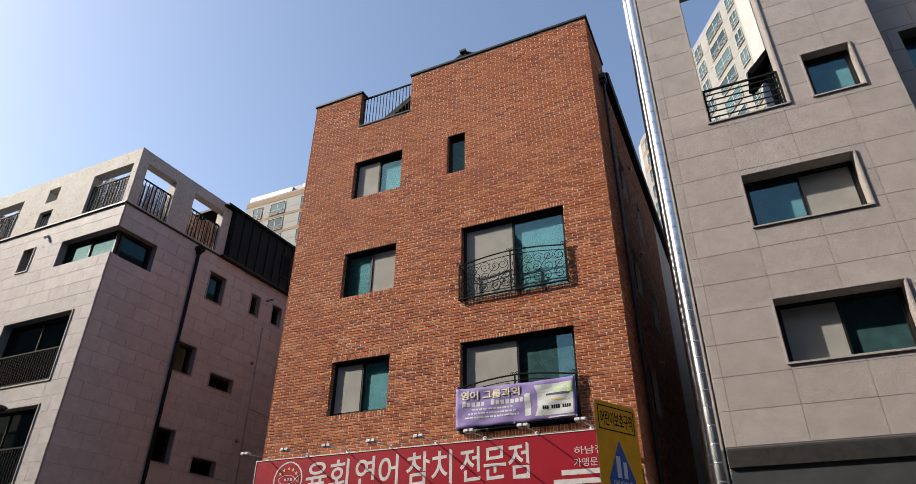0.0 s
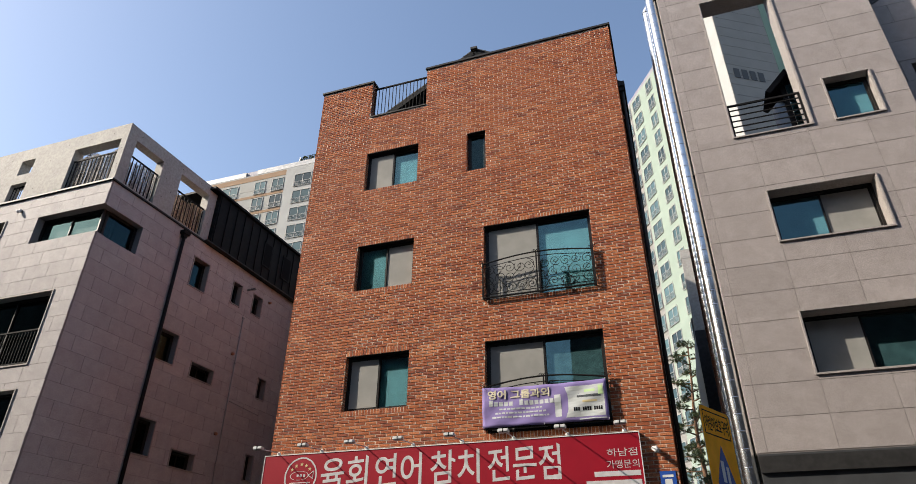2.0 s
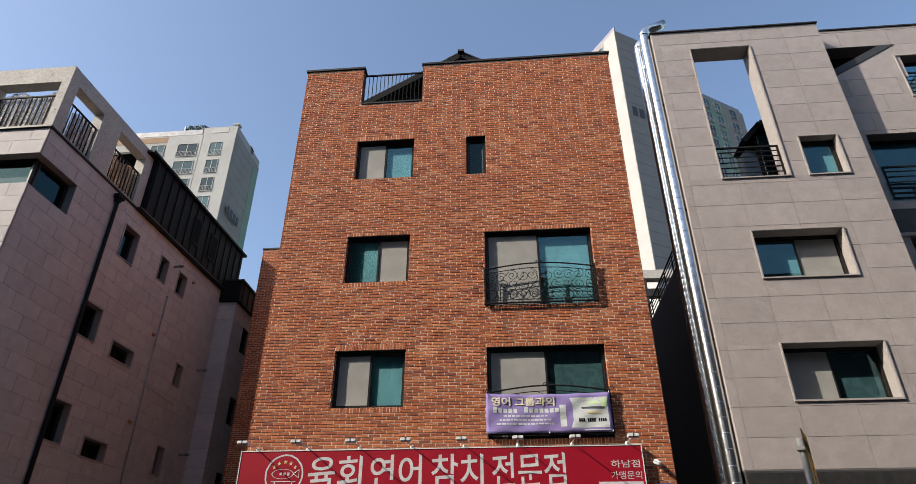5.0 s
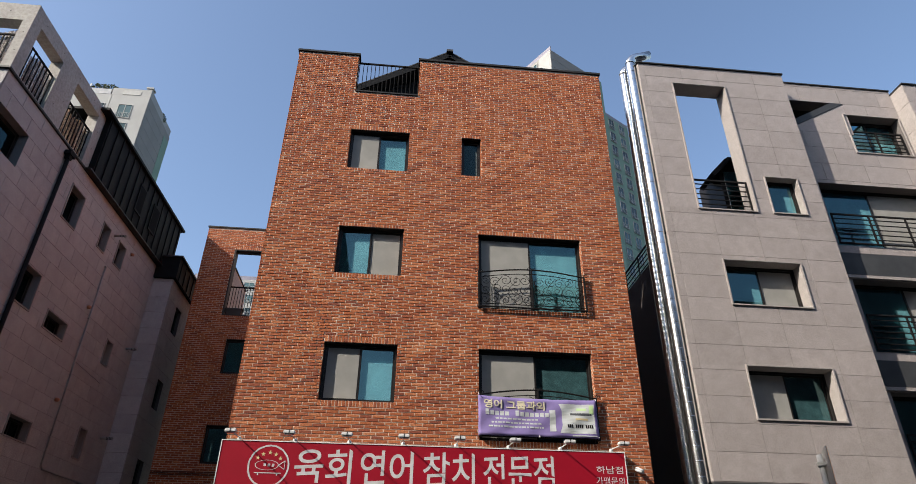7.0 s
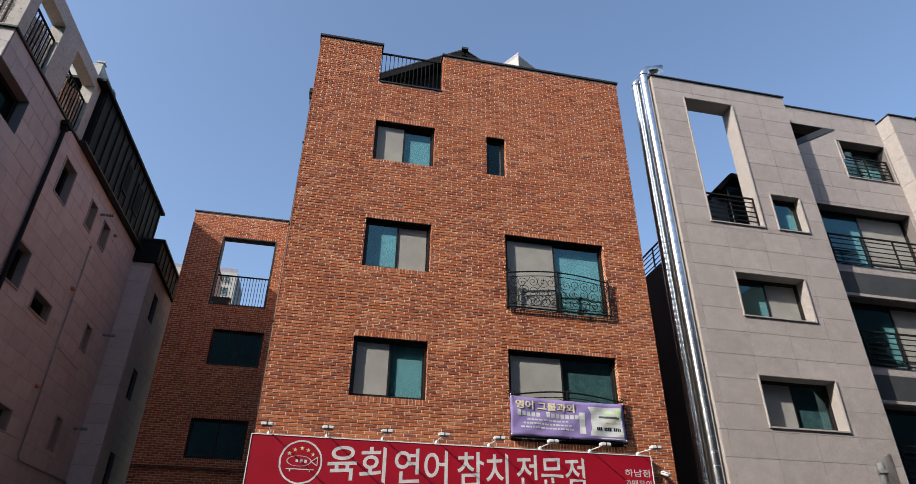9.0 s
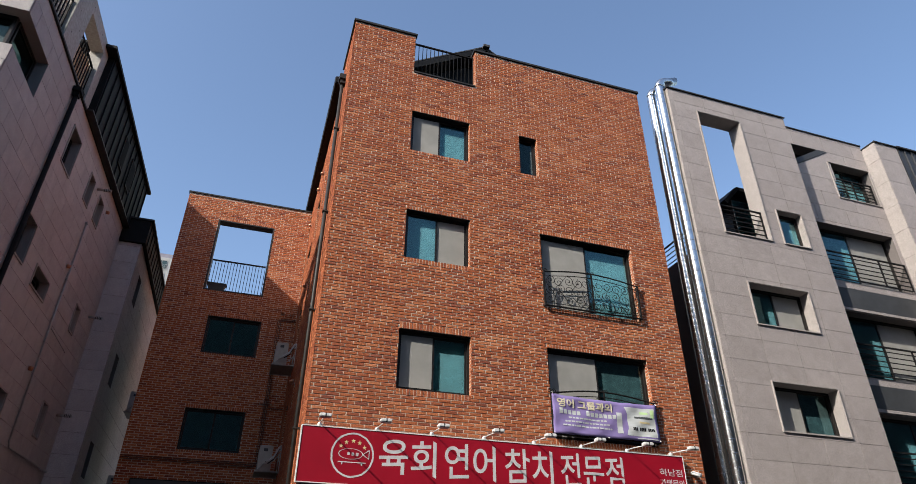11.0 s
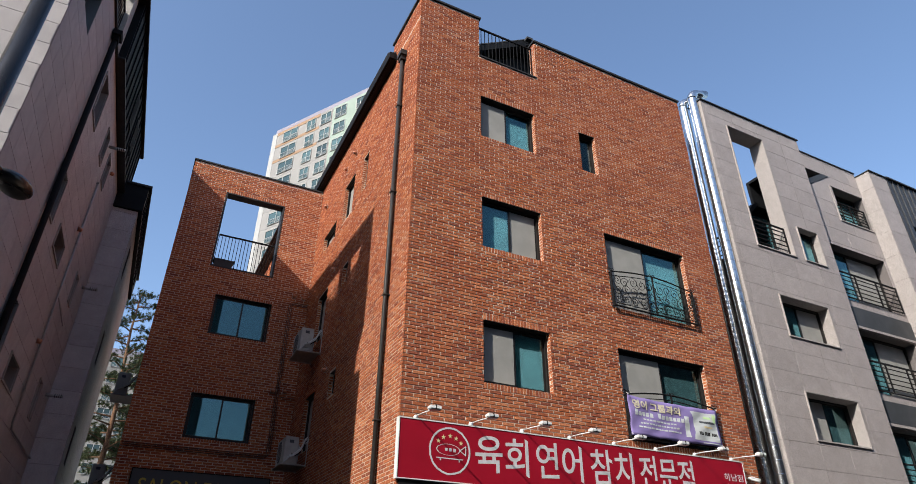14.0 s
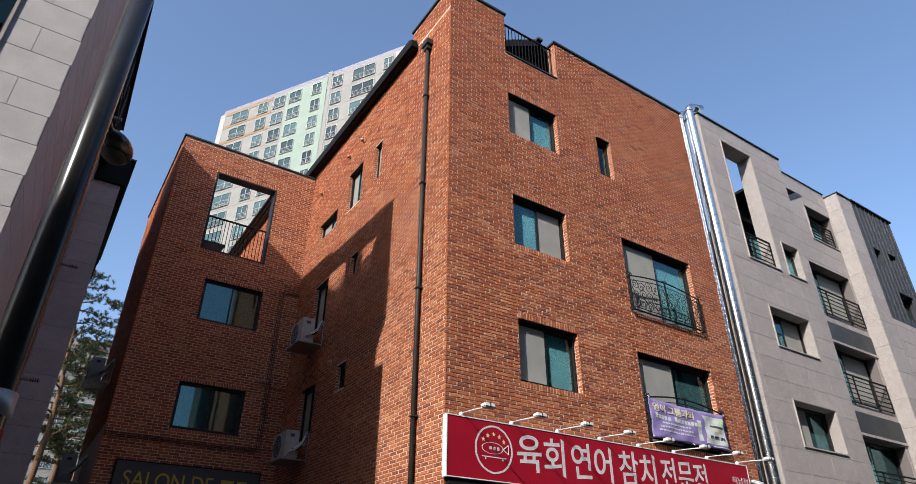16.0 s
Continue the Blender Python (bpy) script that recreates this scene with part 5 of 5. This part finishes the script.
for u0, n in ((-4.84, 5), (-4.24, 7)):
    for k in range(n):
        part("print_bar", cloth_sheet(u0 + k * 0.098, u0 + k * 0.098 + 0.074, 4.70, 4.70 + (0.115 if k == 0 else 0.085), 0.004, 2, 2), M_BANNER_WHITE, ban)
for u0, u1, z in ((-4.64, -3.80, 4.62), (-4.72, -3.72, 4.54), (-4.78, -3.68, 4.46)):
    k = 0
    u = u0
    rnd = random.Random(int(z * 1000))
    while u < u1:
        w = rnd.uniform(0.03, 0.09)
        part("print_bar", cloth_sheet(u, min(u + w, u1), z, z + 0.032, 0.004, 3, 1), M_BANNER_WHITE, ban)
        u += w + 0.018
for u0, u1, z, h, m in ((-3.14, -2.70, 4.755, 0.045, M_T_MARK), (-3.04, -2.78, 4.655, 0.04, M_GOLD), (-3.00, -2.80, 4.855, 0.05, M_LIME), (-3.12, -2.62, 4.325, 0.02, M_BANNER_WHITE)):
    part("print_bar", cloth_sheet(u0, u1, z, z + h, 0.006, 6, 2), m, ban)
for k in range(13):
    if k not in (3, 8):
        part("print_bar", cloth_sheet(-3.21 + k * 0.041, -3.21 + k * 0.041 + 0.03, 4.495, 4.565, 0.006, 1, 2), M_BLACK, ban)
part("print_patch", cloth_sheet(-2.74, -2.66, 4.79, 4.96, 0.006, 3, 3), M_LIME, ban)
part("print_shape", cloth_sheet(-3.56, -3.44, 4.41, 4.85, 0.004, 4, 6), M_BANNER_WHITE, ban, "plain pale printed figure shape")
for u, z in ((-4.97, 5.08), (-2.59, 5.04), (-4.97, 4.30), (-2.59, 4.30), (-3.78, 4.28)):
    bm = bmesh.new()
    tube(bm, [at(SP, u, 0.165, z), at(SP, u, 0.12, z + 0.04)], 0.006, 5)
    part("tie", bm, M_WHITE, ban)

# small camera and number plate by the sign
cctv = thing("security_camera", at(SP, -1.86, 0.0, 3.7), "small white security camera on the brick wall", "camera")
bm = bmesh.new()
tube(bm, [at(SP, -1.86, 0.0, 3.76), at(SP, -1.86, 0.10, 3.76)], 0.035, 10)
part("mount", bm, M_WHITE, cctv, smooth=True)
bm = bmesh.new()
tube(bm, [at(SP, -1.90, 0.10, 3.75), at(SP, -1.84, 0.26, 3.68)], 0.04, 10)
part("body", bm, M_WHITE, cctv, smooth=True)
dome = thing("security_camera", at(LF, -19.35, 0.0, 11.62), "small white dome camera on pale granite", "camera")
bm = bmesh.new()
tube(bm, [at(LF, -19.35, 0.008, 11.66), at(LF, -19.35, 0.09, 11.66)], 0.05, 12)
part("mount", bm, M_WHITE, dome, smooth=True)
bm = bmesh.new()
bmesh.ops.create_uvsphere(bm, u_segments=14, v_segments=10, radius=0.055, matrix=Matrix.Translation(at(LF, -19.35, 0.10, 11.60)))
part("dome", bm, M_WHITE, dome, smooth=True)
plate = thing("number_plate", at(SP, -1.72, 0.01, 3.1), "small blue plate with white bars on brick", "plate")
part("plate", boxes(SP, (-1.86, -1.60, 0.012, 0.02, 3.12, 3.38)), M_BLUE, plate)
part("print_bar", boxes(SP, (-1.82, -1.64, 0.02, 0.023, 3.28, 3.32)), M_WHITE, plate)
part("print_bar", boxes(SP, (-1.79, -1.67, 0.02, 0.023, 3.16, 3.25)), M_WHITE, plate)


# ---- vents, air conditioners and pipes ----
def vent_cap(pl, u, z, label="small copper vent hood on the brick wall"):
    t = thing("vent_cap", at(pl, u, 0.0, z), label, "vent", "vent hoods")
    bm = bmesh.new()
    tube(bm, [at(pl, u, 0.0, z), at(pl, u, 0.05, z), at(pl, u, 0.10, z - 0.015)], [0.05, 0.055, 0.045], 12)
    part("hood", bm, M_COPPER, t, smooth=True)
    part("flange", boxes(pl, (u - 0.055, u + 0.055, 0.0, 0.016, z - 0.055, z + 0.055)), M_STEEL, t)


for u, z in ((15.29, 12.49), (16.10, 12.44), (15.92, 6.33), (18.05, 12.28), (16.23, 9.21)):
    vent_cap(SW, u, z)
for u, z in ((-10.18, 9.41), (-9.90, 9.40), (-10.38, 6.51), (-10.05, 6.53)):
    vent_cap(RP, u, z)
for u, z in ((12.6, 12.6), (15.0, 12.3), (14.6, 9.3), (15.4, 6.6)):
    vent_cap(SE, u, z)
for u, z in ((16.40, 8.88), (16.33, 6.13), (17.9, 11.45)):
    vent_cap(LW, u, z, "small round vent hood on granite wall")
for u, z in ((16.60, 11.42), (19.4, 8.70), (19.4, 5.80)):
    t = thing("exhaust_stub", at(LW, u, 0.0, z), "short grey exhaust pipe on granite wall", "pipe", "exhaust stubs")
    bm = bmesh.new()
    tube(bm, [at(LW, u, 0.0, z), at(LW, u, 0.38, z)], 0.04, 12)
    part("pipe", bm, M_STEEL, t, smooth=True)
    bm = bmesh.new()
    for k in range(4):
        tube(bm, [at(LW, u, 0.20 + k * 0.045, z), at(LW, u, 0.215 + k * 0.045, z)], 0.046, 12)
    part("collar", bm, M_FLASH_SHADE, t)


def air_conditioner(pl, u, z, label="pale outdoor air-conditioner unit on a steel bracket"):
    t = thing("air_conditioner", at(pl, u, 0.3, z), label, "air conditioner", "outdoor units")
    bm = boxes(pl, (u - 0.41, u + 0.41, 0.22, 0.54, z, z + 0.62))
    bmesh.ops.recalc_face_normals(bm, faces=bm.faces)
    bmesh.ops.bevel(bm, geom=list(bm.edges), offset=0.015, segments=2, affect="EDGES")
    body = part("casing", bm, M_AC, t)
    bm = bmesh.new()
    c = at(pl, u + 0.08, 0.545, z + 0.31)
    for r in (0.08, 0.14, 0.20, 0.255):
        tube(bm, [c + (pl[1] * math.cos(a) + Z * math.sin(a)) * r for a in (2 * math.pi * k / 28 for k in range(29))], 0.006, 5, False)
    part("fan_guard", bm, M_AC, body)
    bm = bmesh.new()
    tube(bm, [c - pl[2] * 0.002, c + pl[2] * 0.004], 0.25, 28)
    part("fan_opening", bm, M_T_MARK, body)
    part("valve_cover", boxes(pl, (u - 0.425, u - 0.41, 0.30, 0.48, z + 0.08, z + 0.38)), M_AC, body)
    part("nameplate", boxes(pl, (u - 0.414, u - 0.41, 0.34, 0.44, z + 0.47, z + 0.54)), M_T_MARK, body)
    for k, uu in enumerate((u - 0.44, u + 0.44)):
        bm = bmesh.new()
        tube(bm, [at(pl, uu, 0.0, z - 0.03), at(pl, uu, 0.60, z - 0.03)], 0.018, 6)
        tube(bm, [at(pl, uu, 0.0, z + 0.55), at(pl, uu, 0.56, z - 0.02)], 0.014, 6)
        tube(bm, [at(pl, uu, 0.012, z - 0.06), at(pl, uu, 0.012, z + 0.6)], 0.016, 6)
        part("bracket", bm, M_STEEL, t)
    part("shelf", boxes(pl, (u - 0.46, u + 0.46, 0.02, 0.60, z - 0.03, z - 0.012)), M_STEEL, t)
    for k in range(3):
        bm = bmesh.new()
        s = k * 0.04
        tube(bm, [at(pl, u - 0.42, 0.36 + s, z + 0.22 - s), at(pl, u - 0.50, 0.30 + s, z + 0.16), at(pl, u - 0.50, 0.18, z + 0.26 + s), at(pl, u - 0.44, 0.08, z + 0.5 + s), at(pl, u - 0.36, 0.02, z + 0.56 + s)], 0.014, 6)
        part("hose", bm, M_WHITE if k else M_BLACK, t, smooth=True)
    return t


air_conditioner(SW, 17.12, 7.02)
air_conditioner(SW, 17.22, 4.28)
air_conditioner(WW, 21.6, 6.5, "outdoor air-conditioner unit on the shaded brick side")
air_conditioner(WW, 21.6, 4.0, "outdoor air-conditioner unit on the shaded brick side")

conduit = thing("wall_conduits", at(RP, -10.2, 0.04, 4.7), "bundle of thin painted conduits on dark brick", "pipe")
for k in range(3):
    o = 0.045 * k
    bm = bmesh.new()
    tube(bm, [at(RP, -9.76, 0.04, 9.20 - o), at(RP, -10.18 - o, 0.04, 9.20 - o), at(RP, -10.20 - o, 0.04, 9.16 - o), at(RP, -10.20 - o, 0.04, 4.84 - o), at(RP, -10.24 - o, 0.04, 4.80 - o), at(RP, -13.75, 0.04, 4.80 - o)], 0.010, 6)
    part("conduit", bm, M_CONDUIT, conduit, smooth=True)
bm = bmesh.new()
tube(bm, [at(RP, -9.76, 0.04, 6.36), at(RP, -10.18, 0.04, 6.36)], 0.012, 6)
part("conduit", bm, M_CONDUIT, conduit)
conduit = thing("wall_conduit", at(LW, 16.6, 0.03, 4), "thin grey conduit on the granite side wall", "pipe")
bm = bmesh.new()
tube(bm, [at(LW, 16.6, 0.05, 10.3), at(LW, 16.6, 0.05, 4.5), at(LW, 16.7, 0.05, 4.4), at(LW, 19.9, 0.05, 4.4)], 0.022, 8)
part("pipe", bm, M_STEEL, conduit, smooth=True)
bm = bmesh.new()
tube(bm, [at(LW, 16.6, 0.05, 7.3), at(LW, 18.3, 0.05, 7.2)], 0.014, 6)
part("pipe", bm, M_STEEL, conduit)
for z in (10.3, 8.6, 6.9, 5.2):
    part("clip", boxes(LW, (16.56, 16.64, 0.02, 0.075, z - 0.015, z + 0.015)), M_STEEL, conduit)

planter = thing("planter", at(RP, -12.33, -0.2, 9.92), "grey plastic planter box on the terrace edge", "planter")
bm = bmesh.new()
lo = [bm.verts.new(at(RP, u, d, 9.915)) for u, d in ((-12.55, -0.24), (-12.10, -0.24), (-12.10, -0.06), (-12.55, -0.06))]
hi = [bm.verts.new(at(RP, u, d, 10.13)) for u, d in ((-12.60, -0.27), (-12.05, -0.27), (-12.05, -0.03), (-12.60, -0.03))]
bm.faces.new(lo)
bm.faces.new(hi)
for i in range(4):
    bm.faces.new((lo[i], lo[(i + 1) % 4], hi[(i + 1) % 4], hi[i]))
part("tub", bm, M_SHOP, planter)
part("rim", boxes(RP, (-12.62, -12.03, -0.29, -0.01, 10.13, 10.155)), M_SHOP, planter)

salon = thing("salon_signboard", at(RP, -11.8, 0.1, 3.4), "black shop signboard with gold serif lettering", "sign")
part("face_panel", boxes(RP, (-13.34, -10.12, 0.02, 0.12, 3.3, 4.20)), M_T_MARK, salon)
for r in ((-13.36, -10.10, 4.20, 4.22), (-13.36, -13.34, 3.3, 4.20), (-10.12, -10.10, 3.3, 4.20)):
    part("edge_strip", boxes(RP, (r[0], r[1], 0.02, 0.13, r[2], r[3])), M_BLACK, salon)
label_text("SALON DE", RP, -13.15, 3.66, 0.50, 0.12, M_BRASS, salon, width=1.95, depth=0.005)
for u0, u1 in ((-11.02, -10.72), (-10.64, -10.40)):
    part("print_bar", boxes(RP, (u0, u1, 0.12, 0.125, 3.66, 3.98)), M_BRASS, salon)


# ---- exhaust ducts ----
def duct(name, path, r, ribs, label, rib_top=20.0):
    t = thing(name, (path[0][0], path[0][1], 0), label, "duct", "exhaust ducts")
    bm = bmesh.new()
    # short lengths of pipe, each bellied a little between its joints
    x, y, low, high = *path[0], path[1][2]
    steps = int((high - low) / 0.025)
    heights = [low + (high - low) * k / steps for k in range(steps + 1)]
    tube(bm, [(x, y, z) for z in heights], [r + (0.0045 if z < rib_top else 0.0015) * abs(math.sin(math.pi * (z - low) / ribs)) for z in heights], 20)
    tube(bm, path[1:], r + 0.002, 20)
    pipe = part("pipe", bm, M_DUCT, t, smooth=True)
    z0, z1 = path[0][2], path[1][2]
    n = int((z1 - z0) / ribs)
    for k in range(n):
        z = z0 + k * ribs
        bm = bmesh.new()
        tube(bm, [(path[0][0], path[0][1], z), (path[0][0], path[0][1], z + 0.02)], r + 0.0015, 20)
        part("seam_ring", bm, M_DUCT, pipe, smooth=True)
    return t


def bend(x, y, z, dx, dy, rise, r, n=7):
    """Points from a vertical run into one that goes sideways."""
    return [(x + dx * r * (1 - math.cos(a)), y + dy * r * (1 - math.cos(a)), z + r * math.sin(a)) for a in (math.pi / 2 * k / n for k in range(n + 1))]


front_duct = duct("exhaust_duct", [(-0.40, 11.27, 0.4), (-0.40, 11.27, 15.16), *bend(-0.40, 11.27, 15.16, 0.995, -0.08, 0, 0.30)[1:], (0.20, 11.22, 15.56)], 0.132, 0.30, "shiny galvanised exhaust duct rising between the buildings", 0.0)
duct("exhaust_duct", [(-0.52, 11.57, 0.4), (-0.52, 11.57, 15.0), *bend(-0.52, 11.57, 15.0, 0.97, -0.2, 0, 0.30)[1:], (0.0, 11.47, 15.36)], 0.12, 0.16, "ribbed galvanised exhaust duct behind another duct", 12.3)
bm = bmesh.new()
tube(bm, [(0.19, 11.221, 15.558), (0.215, 11.219, 15.563)], 0.124, 20)
part("outlet", bm, M_BLACK, front_duct)
for z in (6.2, 9.4, 12.6):
    part("duct_bracket", boxes(facing_west(-0.25), (11.2, 11.3, 0.007, 0.06, z, z + 0.05)), M_FLASH_SHADE, front_duct)

# ---- frame of a house in the gap ----
rear = thing("rear_frame_house", (1.2, 24, 0), "pale rendered house with an open concrete roof frame", "building")
FB = facing_street(23.6)
# rendered wall deep in the gap: its shade is put into this dark colour
part("wall", boxes(FB, (-0.25, 6, -6, 0, 0, 10.6)), M_FLASH_SHADE, rear)
part("frame_post", boxes(FB, (-0.22, 0.22, -0.4, 0, 10.6, 13.75)), M_CONCRETE, rear)
part("frame_beam", boxes(FB, (-0.24, 3.4, -0.42, 0.01, 13.75, 14.15)), M_CONCRETE, rear)
part("frame_post", boxes(FB, (1.1, 1.5, -0.4, 0, 10.6, 13.75)), M_FLASH_SHADE, rear)
part("dark_eave", boxes(FB, (0.62, 3.4, -0.3, 0.02, 12.9, 13.25)), M_FLASH_SHADE, rear)

# ---- street furniture ----
sn = Vector((0.89, -0.45, 0)).normalized()
YP = (Vector((-1.06, 6.38, 0)), Vector((0.45, 0.89, 0)).normalized(), sn)
ys = thing("school_zone_sign", (-1.06, 6.38, 0), "yellow school-zone sign on a grey post", "sign")


def rounded(pl, u0, u1, z0, z1, r, d0, d1, n=5):
    bm = bmesh.new()
    pts = []
    for cu, cz, a0 in ((u1 - r, z1 - r, 0), (u0 + r, z1 - r, 90), (u0 + r, z0 + r, 180), (u1 - r, z0 + r, 270)):
        pts += [(cu + r * math.cos(radians(a0 + 90 * k / n)), cz + r * math.sin(radians(a0 + 90 * k / n))) for k in range(n + 1)]
    a = [bm.verts.new(at(pl, u, d0, z)) for u, z in pts]
    b = [bm.verts.new(at(pl, u, d1, z)) for u, z in pts]
    bm.faces.new(a)
    bm.faces.new(b)
    for i in range(len(pts)):
        j = (i + 1) % len(pts)
        bm.faces.new((a[i], a[j], b[j], b[i]))
    return bm


back = part("back_plate", rounded(YP, -0.335, 0.335, 1.95, 3.22, 0.06, -0.004, 0.0), M_STEEL, ys, "plain grey metal back")
part("face_sheet", rounded(YP, -0.333, 0.333, 1.952, 3.218, 0.06, 0.0005, 0.003), M_YELLOW, ys, "yellow reflective face")
for u0, u1, z0, z1 in ((-0.29, 0.29, 3.165, 3.177), (-0.29, 0.29, 2.925, 2.937), (-0.29, -0.278, 2.937, 3.165), (0.278, 0.29, 2.937, 3.165)):
    part("border", boxes(YP, (u0, u1, 0.003, 0.005, z0, z1)), M_BLACK, ys)
label_text("어린이보호구역", YP, -0.255, 2.985, 0.17, 0.003, M_BLACK, ys, width=0.51, depth=0.002, bold=0.01)
bm = bmesh.new()
tri = [(-0.20, 2.36), (0.20, 2.36), (0.20, 2.46), (0.0, 2.84), (-0.20, 2.46)]
f = [bm.verts.new(at(YP, u, 0.006, z)) for u, z in tri]
g = [bm.verts.new(at(YP, u, 0.003, z)) for u, z in tri]
bm.faces.new(f)
bm.faces.new(g)
for i in range(5):
    bm.faces.new((f[i], f[(i + 1) % 5], g[(i + 1) % 5], g[i]))
part("blue_panel", bm, M_BLUE, ys)
part("pale_shape", boxes(YP, (-0.08, -0.015, 0.006, 0.008, 2.47, 2.68)), M_WHITE, ys)
part("pale_shape", boxes(YP, (0.025, 0.08, 0.006, 0.008, 2.47, 2.63)), M_WHITE, ys)
label_text("어린이보호", YP, -0.15, 2.385, 0.075, 0.006, M_WHITE, ys, width=0.30, depth=0.002)
part("red_disc", ring_mesh(YP, 0.0, 2.12, 0.115, 0.165, 0.003), M_RED, ys)
part("white_disc", ring_mesh(YP, 0.0, 2.12, 0.001, 0.115, 0.003), M_WHITE, ys)
bm = bmesh.new()
tube(bm, [at(YP, 0.0, -0.06, 0.0), at(YP, 0.0, -0.06, 3.16)], 0.038, 12)
part("post", bm, M_STEEL, ys, smooth=True)
for z in (3.02, 2.2):
    part("clamp", boxes(YP, (-0.06, 0.06, -0.11, -0.004, z, z + 0.045)), M_STEEL, ys)

PX, PY = -15.36, 7.1
pole = thing("street_lamp", (PX, PY, 0), "thick dark steel street pole with a small lamp", "street lamp")
bm = bmesh.new()
tube(bm, [(PX, PY, 0), (PX, PY, 4.0), (PX, PY, 8.2)], [0.112, 0.10, 0.084], 28)
part("pole", bm, M_POLE, pole, smooth=True)
bm = bmesh.new()
tube(bm, [(PX, PY, 2.42), (PX, PY, 2.56)], 0.13, 28)
part("band", bm, M_STEEL, pole, smooth=True)
bm = bmesh.new()
tube(bm, [(PX, PY, 1.9), (PX, PY, 2.34)], 0.116, 28)
part("sticker", bm, M_RED, pole, "red and white notice wrapped round the pole", smooth=True)
bm = bmesh.new()
tube(bm, [(PX, PY + 0.08, 4.92), (PX + 0.05, PY + 0.40, 5.02), (PX + 0.09, PY + 0.62, 5.06), (PX + 0.10, PY + 0.78, 5.08)], [0.018, 0.020, 0.026, 0.034], 10)
part("arm", bm, M_POLE, pole, smooth=True)
tilt = Matrix.Translation((PX + 0.16, PY + 0.98, 5.12)) @ Euler((radians(8), 0, radians(-14))).to_matrix().to_4x4()
bm = bmesh.new()
bmesh.ops.create_uvsphere(bm, u_segments=24, v_segments=14, radius=1.0, matrix=tilt @ Matrix.Diagonal((0.155, 0.31, 0.10, 1)))
head = part("head", bm, M_POLE, pole, smooth=True)
bm = bmesh.new()
bmesh.ops.create_uvsphere(bm, u_segments=20, v_segments=10, radius=1.0, matrix=tilt @ Matrix.Translation((0, 0.02, -0.035)) @ Matrix.Diagonal((0.125, 0.25, 0.075, 1)))
part("lens", bm, M_FLASH_SHADE, head, smooth=True)


# ---- pines behind the houses ----
def pine(x, y, h, seed, lean=0.0, crown=0.35):
    rnd = random.Random(seed)
    t = thing("pine_tree", (x, y, 0), "tall pine with reddish trunk and ragged green crown", "tree", "pines behind the houses")
    bm = bmesh.new()
    trunk = [Vector((x + lean * (k / 8) ** 1.5 + 0.10 * math.sin(k * 1.3 + seed), y + 0.1 * math.sin(k + seed), h * k / 8)) for k in range(9)]
    tube(bm, trunk, [0.20 - 0.021 * k for k in range(9)], 10)
    part("trunk", bm, M_BARK, t, smooth=True)
    verts, faces = [], []
    for i in range(38):
        s = crown + (1 - crown) * (i + rnd.random()) / 38
        p = trunk[int(s * 8)].lerp(trunk[min(int(s * 8) + 1, 8)], s * 8 % 1)
        a = i * 2.4 + rnd.uniform(-0.5, 0.5)
        ln = (1.05 - s) * 3.6 * rnd.uniform(0.7, 1.25) + 0.6
        pts = [p + Vector((math.cos(a), math.sin(a), 0)) * ln * q + Z * (0.22 * ln * q - 0.12 * ln * q * q + rnd.uniform(-0.08, 0.08)) for q in (0, 0.35, 0.7, 1.0)]
        limb = bmesh.new()
        tube(limb, pts, [0.045, 0.032, 0.02, 0.008], 5)
        part("limb", limb, M_BARK, t, smooth=True)
        for c in range(int(18 + ln * 18)):
            q = rnd.uniform(0.25, 1.08)
            k = min(int(q * 3), 2)
            b = pts[k].lerp(pts[k + 1], min(q * 3 - k, 1.15)) + Vector((rnd.gauss(0, 0.17), rnd.gauss(0, 0.17), rnd.gauss(0.06, 0.08)))
            for m in range(26):
                d = Vector((rnd.gauss(0, 1), rnd.gauss(0, 1), rnd.gauss(0.55, 0.8))).normalized()
                o = d.orthogonal().normalized() * 0.011
                e = b + d * rnd.uniform(0.10, 0.19)
                n = len(verts)
                verts.extend((b - o, b + o, e))
                faces.append((n, n + 1, n + 2))
    me = bpy.data.meshes.new("crown")
    me.from_pydata(verts, [], faces)
    me.materials.append(M_NEEDLE)
    link("crown", me, t, kind="stuff")


pine(-12.9, 37.0, 15.4, 1, 0.3, 0.36)
pine(-14.5, 35.0, 15.2, 2, -0.3, 0.45)
pine(-13.8, 40.0, 14.0, 3, 0.2, 0.5)
pine(-0.6, 34.5, 14.0, 4, 0.3, 0.2)
pine(1.4, 37.0, 13.0, 5, -0.2, 0.2)

# marks on the towers
for t, pl, u, z in ((ab, (Vector((-6.2, 70.5, 0)) + Vector((0.5171, -0.8559, 0)) * 27.4, Vector((0.8559, 0.5171, 0)), Vector((0.5171, -0.8559, 0))), 0.6, 43.3), (lt, (Vector((-36.6, 56.2, 0)), Y, X), 1.0, 40.6)):
    for k in range(4):
        part("number_bar", boxes(pl, (u + k * 0.85, u + k * 0.85 + 0.6, 0.05, 0.07, z, z + 1.15)), M_T_MARK, t)

# ---- bricks that can be picked out one by one ----
single_bricks(FP, near, wall_front)
